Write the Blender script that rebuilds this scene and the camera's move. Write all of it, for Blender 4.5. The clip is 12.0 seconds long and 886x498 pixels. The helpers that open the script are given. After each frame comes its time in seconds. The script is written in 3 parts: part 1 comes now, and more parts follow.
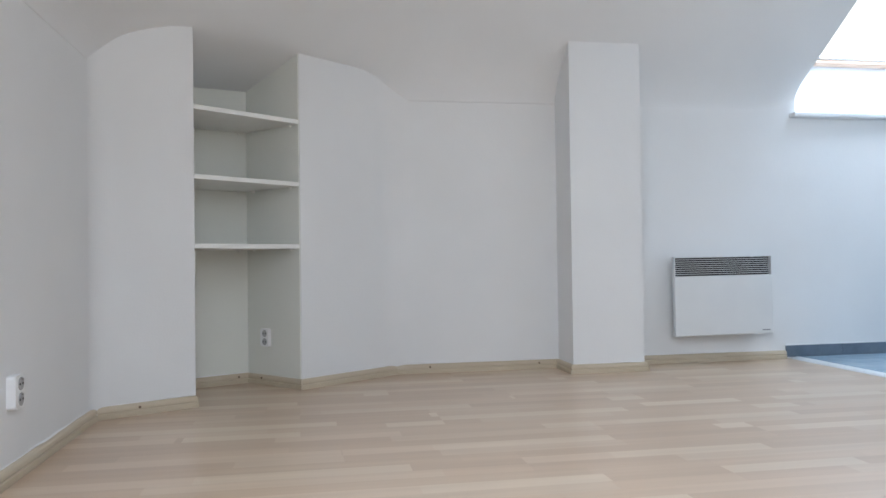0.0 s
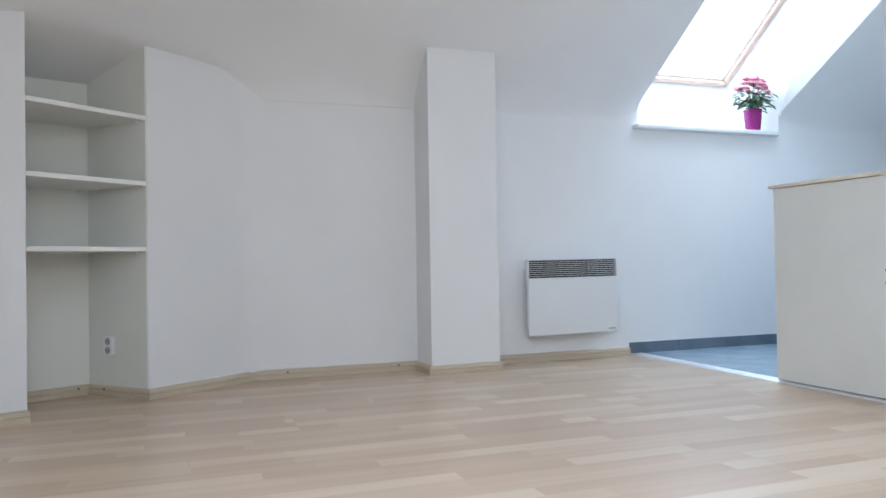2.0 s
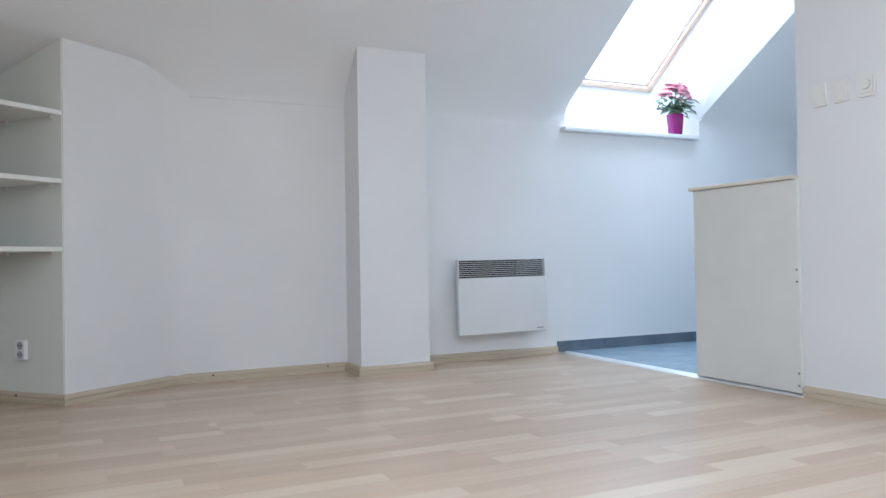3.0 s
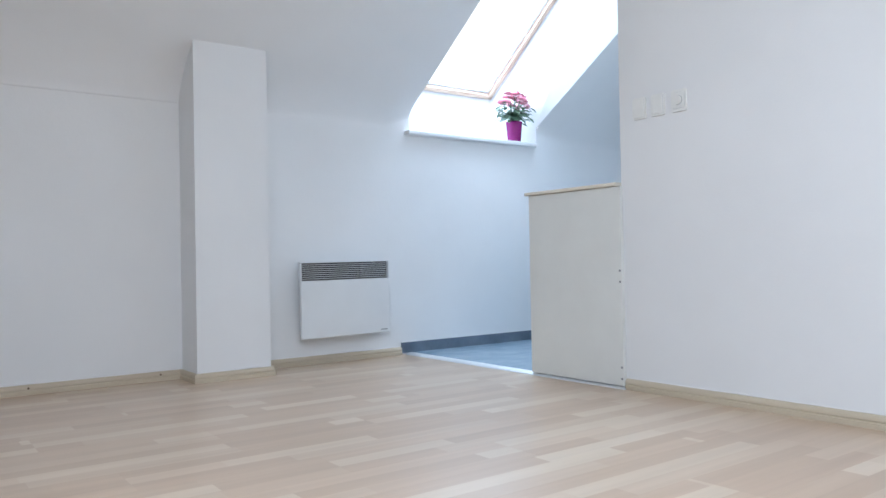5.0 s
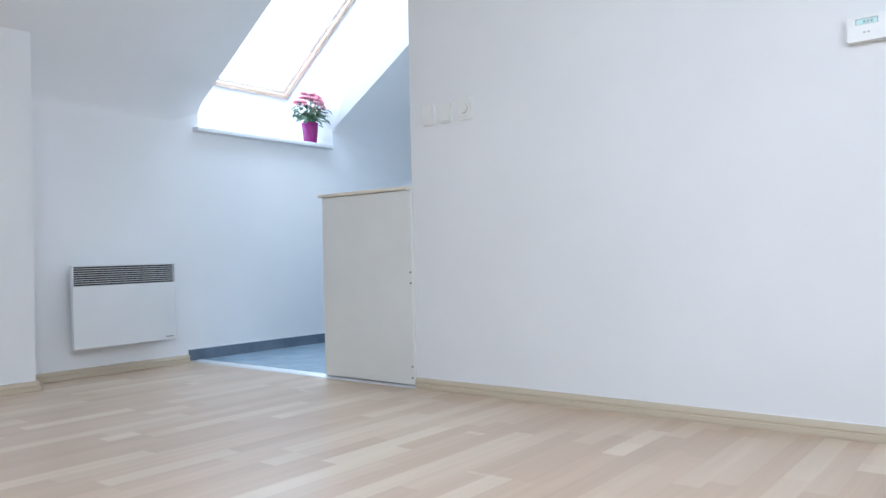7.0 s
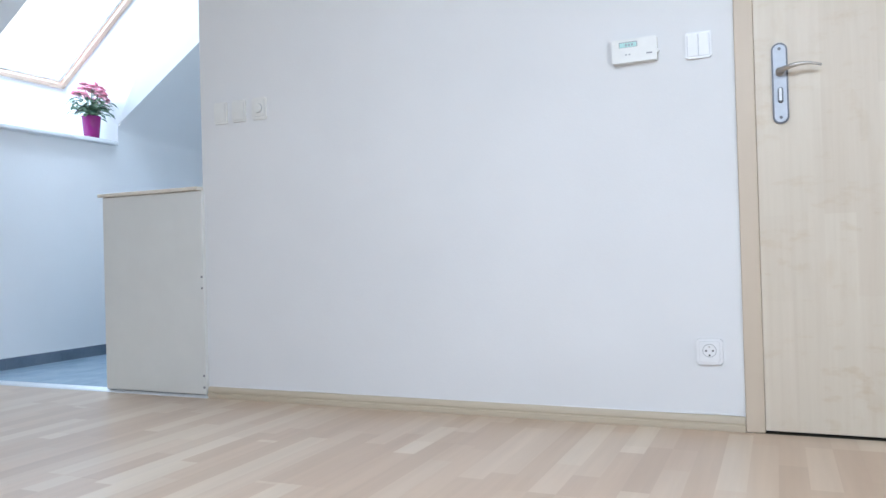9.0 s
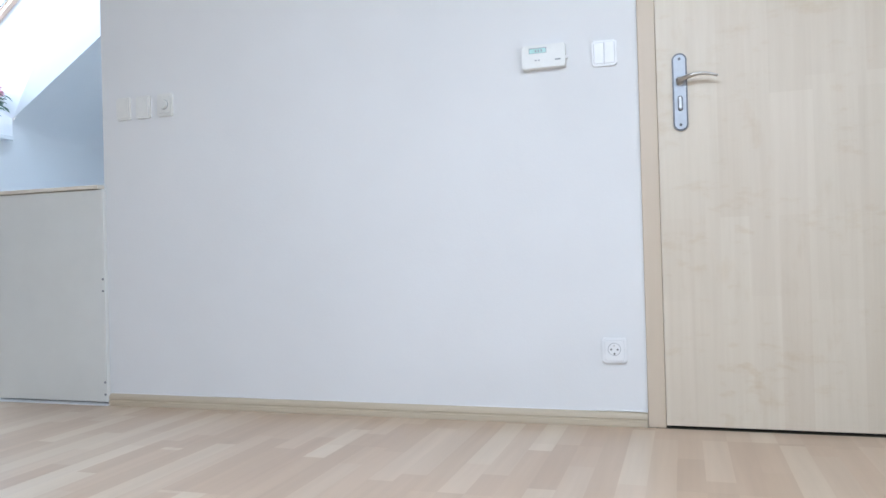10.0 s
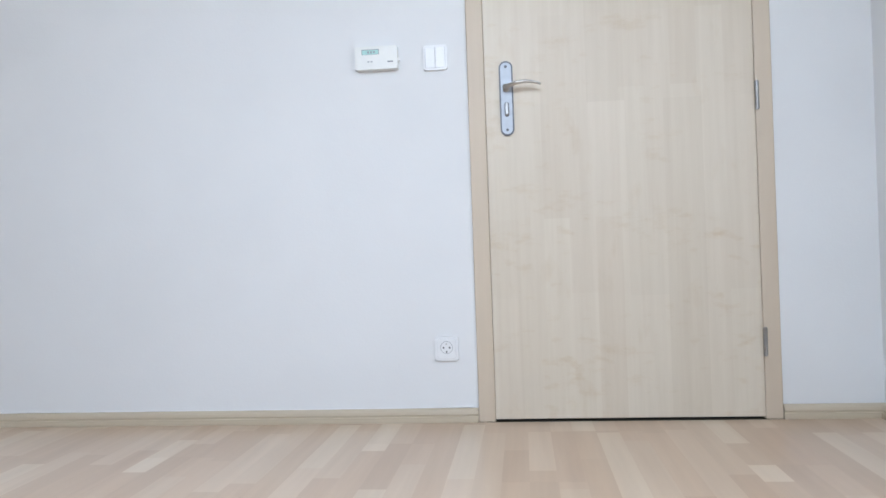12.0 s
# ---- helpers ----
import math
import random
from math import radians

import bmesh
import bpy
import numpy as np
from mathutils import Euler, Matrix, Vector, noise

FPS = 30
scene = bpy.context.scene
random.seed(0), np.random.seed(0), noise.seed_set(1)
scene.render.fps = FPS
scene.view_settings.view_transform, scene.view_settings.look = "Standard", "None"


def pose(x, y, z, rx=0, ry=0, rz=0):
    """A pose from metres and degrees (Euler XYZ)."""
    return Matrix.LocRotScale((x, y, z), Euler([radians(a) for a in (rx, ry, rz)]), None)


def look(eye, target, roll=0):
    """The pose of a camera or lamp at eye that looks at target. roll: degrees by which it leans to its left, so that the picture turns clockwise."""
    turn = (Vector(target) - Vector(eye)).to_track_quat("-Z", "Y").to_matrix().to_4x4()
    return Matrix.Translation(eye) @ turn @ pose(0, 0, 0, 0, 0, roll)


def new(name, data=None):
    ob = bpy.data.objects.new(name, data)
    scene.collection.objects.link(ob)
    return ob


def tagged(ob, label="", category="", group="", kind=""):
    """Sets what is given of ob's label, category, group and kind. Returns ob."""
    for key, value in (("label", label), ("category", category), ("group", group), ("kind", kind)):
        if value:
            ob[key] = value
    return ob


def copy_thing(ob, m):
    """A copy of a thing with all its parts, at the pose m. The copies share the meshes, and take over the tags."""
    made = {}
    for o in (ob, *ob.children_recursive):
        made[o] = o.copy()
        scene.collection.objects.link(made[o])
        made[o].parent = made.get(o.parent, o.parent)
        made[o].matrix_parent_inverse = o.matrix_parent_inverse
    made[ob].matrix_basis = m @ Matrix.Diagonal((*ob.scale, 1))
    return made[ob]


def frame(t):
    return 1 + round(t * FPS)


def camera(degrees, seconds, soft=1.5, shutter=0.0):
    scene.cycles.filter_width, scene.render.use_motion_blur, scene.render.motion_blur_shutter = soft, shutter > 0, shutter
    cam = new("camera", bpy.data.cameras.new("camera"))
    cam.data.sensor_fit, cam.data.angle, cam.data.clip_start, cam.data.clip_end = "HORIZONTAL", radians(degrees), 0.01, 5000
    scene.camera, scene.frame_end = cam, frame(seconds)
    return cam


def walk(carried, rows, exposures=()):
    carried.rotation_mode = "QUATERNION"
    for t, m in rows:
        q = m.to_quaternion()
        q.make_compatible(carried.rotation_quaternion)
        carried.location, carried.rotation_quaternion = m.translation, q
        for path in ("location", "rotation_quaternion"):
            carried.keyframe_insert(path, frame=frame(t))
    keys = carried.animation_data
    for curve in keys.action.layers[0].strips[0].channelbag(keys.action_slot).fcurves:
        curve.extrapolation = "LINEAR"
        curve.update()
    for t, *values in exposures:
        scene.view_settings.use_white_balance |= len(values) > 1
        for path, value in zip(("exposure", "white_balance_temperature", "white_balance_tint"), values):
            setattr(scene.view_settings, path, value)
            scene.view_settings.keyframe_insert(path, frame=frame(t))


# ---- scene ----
cam = camera(61.0, 12.0)
# seconds, eye x y z, yaw, pitch, roll
PATH = [
    (0.0, -0.178, -0.089, 0.534, -10.00, 0.87, -0.79), (0.5, -0.171, -0.090, 0.534, -12.55, 0.92, -0.83),
    (1.0, -0.163, -0.092, 0.534, -15.24, 0.95, -0.93), (1.5, -0.156, -0.095, 0.534, -17.69, 0.94, -0.93),
    (2.0, -0.149, -0.097, 0.534, -20.20, 0.93, -0.92), (2.5, -0.141, -0.100, 0.534, -22.79, 0.89, -0.93),
    (4.5, -0.113, -0.115, 0.534, -33.35, 0.84, -1.03), (5.0, -0.105, -0.121, 0.534, -36.63, 0.82, -1.07),
    (5.5, -0.097, -0.126, 0.534, -39.70, 0.80, -1.10), (6.0, -0.088, -0.134, 0.534, -43.65, 0.77, -1.20),
    (6.5, -0.080, -0.143, 0.534, -47.71, 0.72, -1.24), (8.5, -0.054, -0.180, 0.534, -62.44, 0.53, -1.55),
    (9.0, -0.049, -0.190, 0.534, -66.03, 0.50, -1.63), (9.5, -0.046, -0.198, 0.534, -68.91, 0.51, -1.58),
    (10.0, -0.043, -0.207, 0.534, -72.27, 0.43, -1.60), (10.5, -0.040, -0.218, 0.534, -75.76, 0.31, -1.64),
    (11.0, -0.038, -0.226, 0.534, -78.73, 0.27, -1.83), (11.5, -0.036, -0.235, 0.534, -81.46, 0.20, -1.82),
    (12.0, -0.035, -0.242, 0.534, -84.00, 0.11, -1.98),
]


def aimed(x, y, z, yaw, pitch, roll):
    a, b = radians(yaw), radians(pitch)
    ahead = Vector((-math.sin(a) * math.cos(b), math.cos(a) * math.cos(b), math.sin(b)))
    return look((x, y, z), Vector((x, y, z)) + ahead, roll)


walk(cam, [(t, aimed(*row)) for t, *row in PATH], exposures=[(0.0, 0.27, 6720, 10), (2.5, 0.27, 6580, 10), (4.5, 0.28, 6450, 10), (6.5, 0.27, 6420, 10), (9.0, 0.23, 6400, 10), (12.0, 0.21, 6430, 10)])

# ---- plan, in metres ----
DOOR_X = 2.295          # face of the wall with the door
BACK_Y = 3.46           # face of the low wall under the roof slope
LEFT_X = -0.918
RIGHT_Y = -1.285
BEND = Vector((0.215, 3.46))
JAG = Vector((-0.918, 2.672))
NICHE_R = Vector((-0.218, 3.138))
NICHE_L = Vector((-0.605, 2.847))
NICHE_C = Vector((-0.455, 3.40))
NICHE_B = Vector((-0.80, 3.217))
SLOPE, EAVE, EAVE_LEFT, EAVE_DIAG = 0.78, 1.385, 1.262, 1.425
SLOPE_LEFT = 0.66
CEIL = 2.42
WX0, WX1, WTOP = 2.332, 3.335, 2.45     # the skylight's opening in the slope
LEAN0, LEAN1 = 0.062, 0.15              # the opening's sides lean a little
NORMAL = Vector((0, SLOPE, 1)).normalized()
DEPTH = 0.40                            # of the skylight's shaft

# ---- light ----
world = bpy.data.worlds.new("sky")
scene.world = world
world.use_nodes = True
wn = world.node_tree.nodes
sky = wn.new("ShaderNodeTexSky")
sky.sky_type, sky.sun_disc, sky.sun_elevation, sky.sun_rotation = "NISHITA", False, radians(40), radians(200)
wn["Background"].inputs["Strength"].default_value = 0.12
world.node_tree.links.new(sky.outputs["Color"], wn["Background"].inputs["Color"])
sun = new("sun", bpy.data.lights.new("sun", "SUN"))
sun.data.energy, sun.data.angle, sun.data.color = 0.6, radians(12), (1.0, 0.96, 0.9)
sun.matrix_world = look((0, 0, 6), (0.6, 2.2, 0))


def sky_lamp(name, centre, normal_in, up, width, height, watts, color):
    lamp = new(name, bpy.data.lights.new(name, "AREA"))
    lamp.data.shape, lamp.data.size, lamp.data.size_y = "RECTANGLE", width, height
    lamp.data.energy, lamp.data.color = watts, color
    z = -Vector(normal_in).normalized()
    x = Vector(up).cross(z).normalized()
    y = z.cross(x)
    m = Matrix((x, y, z)).transposed().to_4x4()
    m.translation = centre
    lamp.matrix_world = m
    return lamp


SHAFT = NORMAL * DEPTH
FL, FH = 3.54, WTOP                     # lower and upper end of the frame, before the shaft's depth
win_low = Vector((0, FL, EAVE + SLOPE * (BACK_Y - FL))) + SHAFT
win_high = Vector((0, WTOP, EAVE + SLOPE * (BACK_Y - WTOP))) + SHAFT
WIN0, WIN1 = 2.47, 3.216               # the skylight's frame, outer sides
mid = (win_low + win_high) / 2 + Vector(((WIN0 + WIN1) / 2, 0, 0)) + NORMAL * 0.05
sky_lamp("kitchen_sky_lamp", mid, -NORMAL, (win_high - win_low), WIN1 - WIN0 - 0.1, (win_high - win_low).length - 0.1, 30, (0.54, 0.74, 1.0))
LN = Vector((-SLOPE_LEFT, 0, 1)).normalized()
LX0, LX1, LY0, LY1 = -0.60, 0.12, -0.65, 0.70   # the other skylight, over the left wall
lmid = Vector(((LX0 + LX1) / 2, (LY0 + LY1) / 2, EAVE_LEFT + SLOPE_LEFT * ((LX0 + LX1) / 2 - LEFT_X))) + LN * 0.22
sky_lamp("room_sky_lamp", lmid, -LN, (0, 1, 0), 0.74, 1.3, 42, (0.69, 0.83, 1.0))
SX0, SX1, SZ0, SZ1 = -0.38, 0.92, 0.85, 1.95   # an unseen window, added behind to brighten the slopes and low walls
sky_lamp("rear_fill_lamp", ((SX0 + SX1) / 2, RIGHT_Y - 0.10, (SZ0 + SZ1) / 2), (0, 1, 0), (0, 0, 1), SX1 - SX0 - 0.1, SZ1 - SZ0 - 0.1, 18, (0.82, 0.885, 1.0))


# ---- materials ----
def material(name, rough=0.6, metal=0.0, color=(0.8, 0.8, 0.8)):
    m = bpy.data.materials.new(name)
    m.use_nodes = True
    b = m.node_tree.nodes["Principled BSDF"]
    b.inputs["Roughness"].default_value, b.inputs["Metallic"].default_value = rough, metal
    b.inputs["Base Color"].default_value = (*color, 1)
    return m, m.node_tree.nodes, m.node_tree.links, b


def coords(n, l, scale=(1, 1, 1), world_space=False):
    if world_space:
        c = n.new("ShaderNodeNewGeometry").outputs["Position"]
    else:
        c = n.new("ShaderNodeTexCoord").outputs["Object"]
    mp = n.new("ShaderNodeMapping")
    mp.inputs["Scale"].default_value = scale
    l.new(c, mp.inputs["Vector"])
    return mp.outputs["Vector"]


def noise_tex(n, l, vec, scale, detail=4, rough=0.55):
    t = n.new("ShaderNodeTexNoise")
    t.inputs["Scale"].default_value, t.inputs["Detail"].default_value, t.inputs["Roughness"].default_value = scale, detail, rough
    l.new(vec, t.inputs["Vector"])
    return t.outputs["Fac"]


def ramp(n, l, fac, stops):
    r = n.new("ShaderNodeValToRGB")
    e = r.color_ramp.elements
    while len(e) < len(stops):
        e.new(0.5)
    for k, (p, c) in zip(e, stops):
        k.position, k.color = p, (*c, 1)
    l.new(fac, r.inputs["Fac"])
    return r.outputs["Color"]


def mix(n, l, a, b, fac, kind="MIX"):
    m = n.new("ShaderNodeMix")
    m.data_type, m.blend_type = "RGBA", kind
    for sock, v in ((m.inputs[6], a), (m.inputs[7], b), (m.inputs[0], fac)):
        if isinstance(v, (int, float)):
            sock.default_value = v
        elif isinstance(v, tuple):
            sock.default_value = (*v, 1)
        else:
            l.new(v, sock)
    return m.outputs[2]


def bump(n, l, b, height, strength, dist):
    k = n.new("ShaderNodeBump")
    k.inputs["Strength"].default_value, k.inputs["Distance"].default_value = strength, dist
    l.new(height, k.inputs["Height"])
    l.new(k.outputs["Normal"], b.inputs["Normal"])


def math_node(n, l, op, a, b=0.0):
    k = n.new("ShaderNodeMath")
    k.operation = op
    for s, v in zip(k.inputs, (a, b)):
        if isinstance(v, (int, float)):
            s.default_value = v
        else:
            l.new(v, s)
    return k.outputs[0]


def plaster(name, low, high):
    m, n, l, b = material(name, 0.85)
    v = coords(n, l, world_space=True)
    big, fine = noise_tex(n, l, v, 1.3, 3), noise_tex(n, l, v, 140, 3)
    roll = noise_tex(n, l, v, 28, 4)
    l.new(ramp(n, l, big, [(0.3, low), (0.7, high)]), b.inputs["Base Color"])
    both = math_node(n, l, "ADD", fine, math_node(n, l, "MULTIPLY", roll, 1.5))
    bump(n, l, b, both, 0.25, 0.0012)
    return m


PAINT = plaster("wall_paint", (0.745, 0.745, 0.745), (0.795, 0.795, 0.795))
LINING = plaster("lining_paint", (0.80, 0.80, 0.80), (0.84, 0.84, 0.84))


def wood_strip(name, tones, grain_axis, rough, relief=0.05, island=True, streak=0.16):
    """Pale laminate: a tone for each block, fine grain along one axis."""
    m, n, l, b = material(name, rough)
    stretch = [26, 26, 26]
    stretch[grain_axis] = 1.4
    v = coords(n, l, tuple(stretch), True)
    grain = noise_tex(n, l, v, 1.0, 4 if relief else 3, 0.55)
    stretch2 = [9, 9, 9]
    stretch2[grain_axis] = 0.9
    cloud = noise_tex(n, l, coords(n, l, tuple(stretch2), True), 1.0, 3 if relief else 0)
    geo, info = n.new("ShaderNodeNewGeometry"), n.new("ShaderNodeObjectInfo")
    pick = geo.outputs["Random Per Island"] if island else info.outputs["Random"]
    tone = ramp(n, l, pick, [(i / (len(tones) - 1), c) for i, c in enumerate(tones)])
    tone = mix(n, l, tone, ramp(n, l, grain, [(0.3, (0.82, 0.78, 0.74)), (0.7, (1.06, 1.05, 1.04))]), streak, "MULTIPLY")
    tone = mix(n, l, tone, ramp(n, l, cloud, [(0.3, (0.90, 0.86, 0.83)), (0.7, (1.05, 1.05, 1.05))]), 0.3, "MULTIPLY")
    l.new(tone, b.inputs["Base Color"])
    if relief:
        l.new(ramp(n, l, grain, [(0.3, (rough + 0.015,) * 3), (0.7, (rough - 0.015,) * 3)]), b.inputs["Roughness"])
    if relief:
        bump(n, l, b, grain, relief, 0.0003)
    return m


FLOORING = wood_strip("floor_laminate", [(0.540, 0.396, 0.284), (0.602, 0.460, 0.340), (0.565, 0.416, 0.302), (0.690, 0.570, 0.442), (0.545, 0.398, 0.282), (0.620, 0.472, 0.350), (0.722, 0.606, 0.480)], 0, 0.28, 0, True, 0.42)
SKIRTING = wood_strip("skirting_wood", [(0.52, 0.44, 0.33), (0.56, 0.48, 0.365)], 0, 0.45)
SKIRTING_Y = wood_strip("skirting_wood_across", [(0.52, 0.44, 0.33), (0.56, 0.48, 0.365)], 1, 0.45)
CASING = wood_strip("casing_wood", [(0.60, 0.50, 0.39), (0.625, 0.525, 0.41)], 2, 0.45)
TIMBER = wood_strip("window_timber", [(0.62, 0.44, 0.33), (0.66, 0.48, 0.36)], 0, 0.6)


def veneer():
    m, n, l, b = material("door_veneer", 0.42)
    v = coords(n, l, world_space=True)
    # upright columns of veneer, in metres
    sep, comb = n.new("ShaderNodeSeparateXYZ"), n.new("ShaderNodeCombineXYZ")
    l.new(v, sep.inputs[0])
    l.new(sep.outputs["Z"], comb.inputs["X"])
    l.new(sep.outputs["Y"], comb.inputs["Y"])
    br = n.new("ShaderNodeTexBrick")
    br.offset, br.offset_frequency = 0.37, 2
    for k, x in (("Scale", 1.0), ("Mortar Size", 0.0), ("Brick Width", 0.62), ("Row Height", 0.078), ("Bias", 0.0)):
        br.inputs[k].default_value = x
    br.inputs["Color1"].default_value, br.inputs["Color2"].default_value = (0, 0, 0, 1), (1, 1, 1, 1)
    l.new(comb.outputs[0], br.inputs["Vector"])
    tone = ramp(n, l, br.outputs["Color"], [(0.0, (0.655, 0.57, 0.463)), (0.5, (0.672, 0.59, 0.485)), (1.0, (0.692, 0.615, 0.508))])
    br2 = n.new("ShaderNodeTexBrick")
    br2.offset, br2.offset_frequency = 0.61, 2
    for k, x in (("Scale", 1.0), ("Mortar Size", 0.0), ("Brick Width", 0.97), ("Row Height", 0.113), ("Bias", 0.0)):
        br2.inputs[k].default_value = x
    br2.inputs["Color1"].default_value, br2.inputs["Color2"].default_value = (0.93, 0.915, 0.89, 1), (1.04, 1.04, 1.04, 1)
    l.new(comb.outputs[0], br2.inputs["Vector"])
    tone = mix(n, l, tone, br2.outputs["Color"], 0.55, "MULTIPLY")
    grain = noise_tex(n, l, coords(n, l, (38, 38, 1.6), True), 1.0, 6, 0.7)
    tone = mix(n, l, tone, ramp(n, l, grain, [(0.3, (0.88, 0.85, 0.80)), (0.7, (1.04, 1.04, 1.03))]), 0.45, "MULTIPLY")
    smudge = noise_tex(n, l, coords(n, l, (5, 5, 13), True), 1.0, 5, 0.7)
    tone = mix(n, l, tone, ramp(n, l, smudge, [(0.58, (1, 1, 1)), (0.72, (0.88, 0.80, 0.68))]), 0.5, "MULTIPLY")
    knot = noise_tex(n, l, coords(n, l, (16, 16, 7), True), 1.0, 4)
    tone = mix(n, l, tone, ramp(n, l, knot, [(0.60, (1, 1, 1)), (0.80, (0.84, 0.75, 0.62))]), 0.35, "MULTIPLY")
    # short curved flecks across the grain, gathered in patches
    fleck = noise_tex(n, l, coords(n, l, (14, 14, 30), True), 1.0, 3, 0.5)
    patch = noise_tex(n, l, coords(n, l, (4.5, 4.5, 3), True), 1.0, 2)
    both = math_node(n, l, "MULTIPLY", fleck, patch)
    tone = mix(n, l, tone, ramp(n, l, both, [(0.33, (1, 1, 1)), (0.44, (0.86, 0.77, 0.64))]), 0.5, "MULTIPLY")
    l.new(tone, b.inputs["Base Color"])
    bump(n, l, b, grain, 0.05, 0.0004)
    return m


VENEER = veneer()


def speckled(name, color, rough, spread=0.04, scale=30, metal=0.0, strength=0.05):
    m, n, l, b = material(name, rough, metal, color)
    v = coords(n, l, world_space=True)
    f = noise_tex(n, l, v, scale, 4)
    lo, hi = tuple(max(0, c * (1 - spread)) for c in color), tuple(min(1, c * (1 + spread)) for c in color)
    l.new(ramp(n, l, f, [(0.3, lo), (0.7, hi)]), b.inputs["Base Color"])
    bump(n, l, b, f, strength, 0.0006)
    return m


WHITE_PLASTIC = speckled("white_plastic", (0.83, 0.83, 0.835), 0.32, 0.02)
IVORY_PLASTIC = speckled("ivory_plastic", (0.79, 0.785, 0.755), 0.35, 0.02)
HEATER_WHITE = speckled("heater_enamel", (0.71, 0.72, 0.725), 0.38, 0.02, 6)
# shelf boards slightly yellowed: the niche's warm bounced light put into their white
SHELF_WHITE = speckled("shelf_white", (0.82, 0.815, 0.785), 0.45, 0.03, 12)
PANEL_WHITE = speckled("panel_melamine", (0.73, 0.735, 0.705), 0.42, 0.02, 8)
EDGE_CREAM = speckled("worktop_laminate", (0.72, 0.66, 0.56), 0.4, 0.05, 18)
DARK = speckled("dark_gap", (0.03, 0.03, 0.032), 0.6, 0.2)
GRILL_SHADE = speckled("grill_shade", (0.018, 0.019, 0.021), 0.5, 0.2)
GREY_MARK = speckled("grey_mark", (0.25, 0.26, 0.27), 0.5, 0.1)
HOLE_GREY = speckled("socket_grey", (0.40, 0.40, 0.41), 0.5, 0.1)
GROOVE_SHADE = speckled("groove_shade", (0.60, 0.60, 0.61), 0.5, 0.05)
NICKEL = speckled("brushed_nickel", (0.56, 0.54, 0.52), 0.28, 0.08, 60, 1.0)
STEEL_DARK = speckled("dark_steel", (0.36, 0.35, 0.34), 0.38, 0.1, 60, 0.9)
PLATE = speckled("satin_plate", (0.47, 0.50, 0.55), 0.5, 0.05, 60, 0.3)
PLATE_RIM = speckled("plate_rim", (0.10, 0.10, 0.11), 0.4, 0.1, 60, 0.6)
ALUMINIUM = speckled("aluminium_strip", (0.80, 0.82, 0.84), 0.45, 0.05, 50, 0.7)
SILL_WHITE = speckled("sill_white", (0.80, 0.81, 0.82), 0.3, 0.02)
CAULK = speckled("white_caulk", (0.80, 0.80, 0.80), 0.6, 0.03)
NAIL = speckled("nail_brown", (0.14, 0.09, 0.06), 0.5, 0.2)
POT = speckled("magenta_glaze", (0.27, 0.008, 0.15), 0.25, 0.06, 20)
SOIL = speckled("soil", (0.05, 0.035, 0.025), 0.9, 0.4, 80)
LCD = speckled("display_cyan", (0.36, 0.60, 0.56), 0.2, 0.08, 60)


def tile_material(name, low, high, rough):
    m, n, l, b = material(name, rough)
    v = coords(n, l, world_space=True)
    f, g = noise_tex(n, l, v, 7, 6, 0.65), noise_tex(n, l, v, 60, 4)
    streak = noise_tex(n, l, coords(n, l, (3, 22, 3), True), 1.0, 5)
    tone = ramp(n, l, math_node(n, l, "ADD", math_node(n, l, "MULTIPLY", f, 0.6), math_node(n, l, "MULTIPLY", streak, 0.4)), [(0.35, low), (0.65, high)])
    info = n.new("ShaderNodeObjectInfo")
    tone = mix(n, l, tone, ramp(n, l, info.outputs["Random"], [(0, (0.9, 0.9, 0.9)), (1, (1.1, 1.1, 1.1))]), 1.0, "MULTIPLY")
    l.new(tone, b.inputs["Base Color"])
    bump(n, l, b, g, 0.08, 0.0006)
    return m


TILE = tile_material("floor_tile", (0.25, 0.36, 0.46), (0.40, 0.51, 0.60), 0.26)
TILE_EDGE = tile_material("skirting_tile", (0.09, 0.125, 0.17), (0.16, 0.20, 0.25), 0.35)


def leaf_material(name, low, high, rough=0.5):
    m, n, l, b = material(name, rough)
    geo = n.new("ShaderNodeNewGeometry")
    l.new(ramp(n, l, geo.outputs["Random Per Island"], [(0, low), (1, high)]), b.inputs["Base Color"])
    return m


LEAF = leaf_material("leaf_green", (0.06, 0.13, 0.08), (0.20, 0.30, 0.19))
PETAL = leaf_material("petal_pink", (0.86, 0.30, 0.42), (0.93, 0.66, 0.72), 0.6)

gm, gn, gl, gb = material("window_glass", 0.05)
gt, gg, gx = gn.new("ShaderNodeBsdfTransparent"), gn.new("ShaderNodeBsdfGlossy"), gn.new("ShaderNodeMixShader")
gg.inputs["Roughness"].default_value = 0.03
gx.inputs[0].default_value = 0.06
gl.new(gt.outputs[0], gx.inputs[1])
gl.new(gg.outputs[0], gx.inputs[2])
gl.new(gx.outputs[0], gn["Material Output"].inputs["Surface"])
GLASS = gm


# ---- mesh helpers ----
def mesh_of(name, bm, mat, smooth=False):
    me = bpy.data.meshes.new(name)
    bmesh.ops.recalc_face_normals(bm, faces=bm.faces)
    bm.to_mesh(me)
    bm.free()
    me.materials.append(mat)
    if smooth:
        for p in me.polygons:
            p.use_smooth = True
    return me


def part(name, bm, mat, parent=None, label="", smooth=False):
    ob = new(name, mesh_of(name, bm, mat, smooth))
    if parent is not None:
        ob.parent = parent
        ob.matrix_parent_inverse = parent.matrix_basis.inverted()
    return tagged(ob, label)


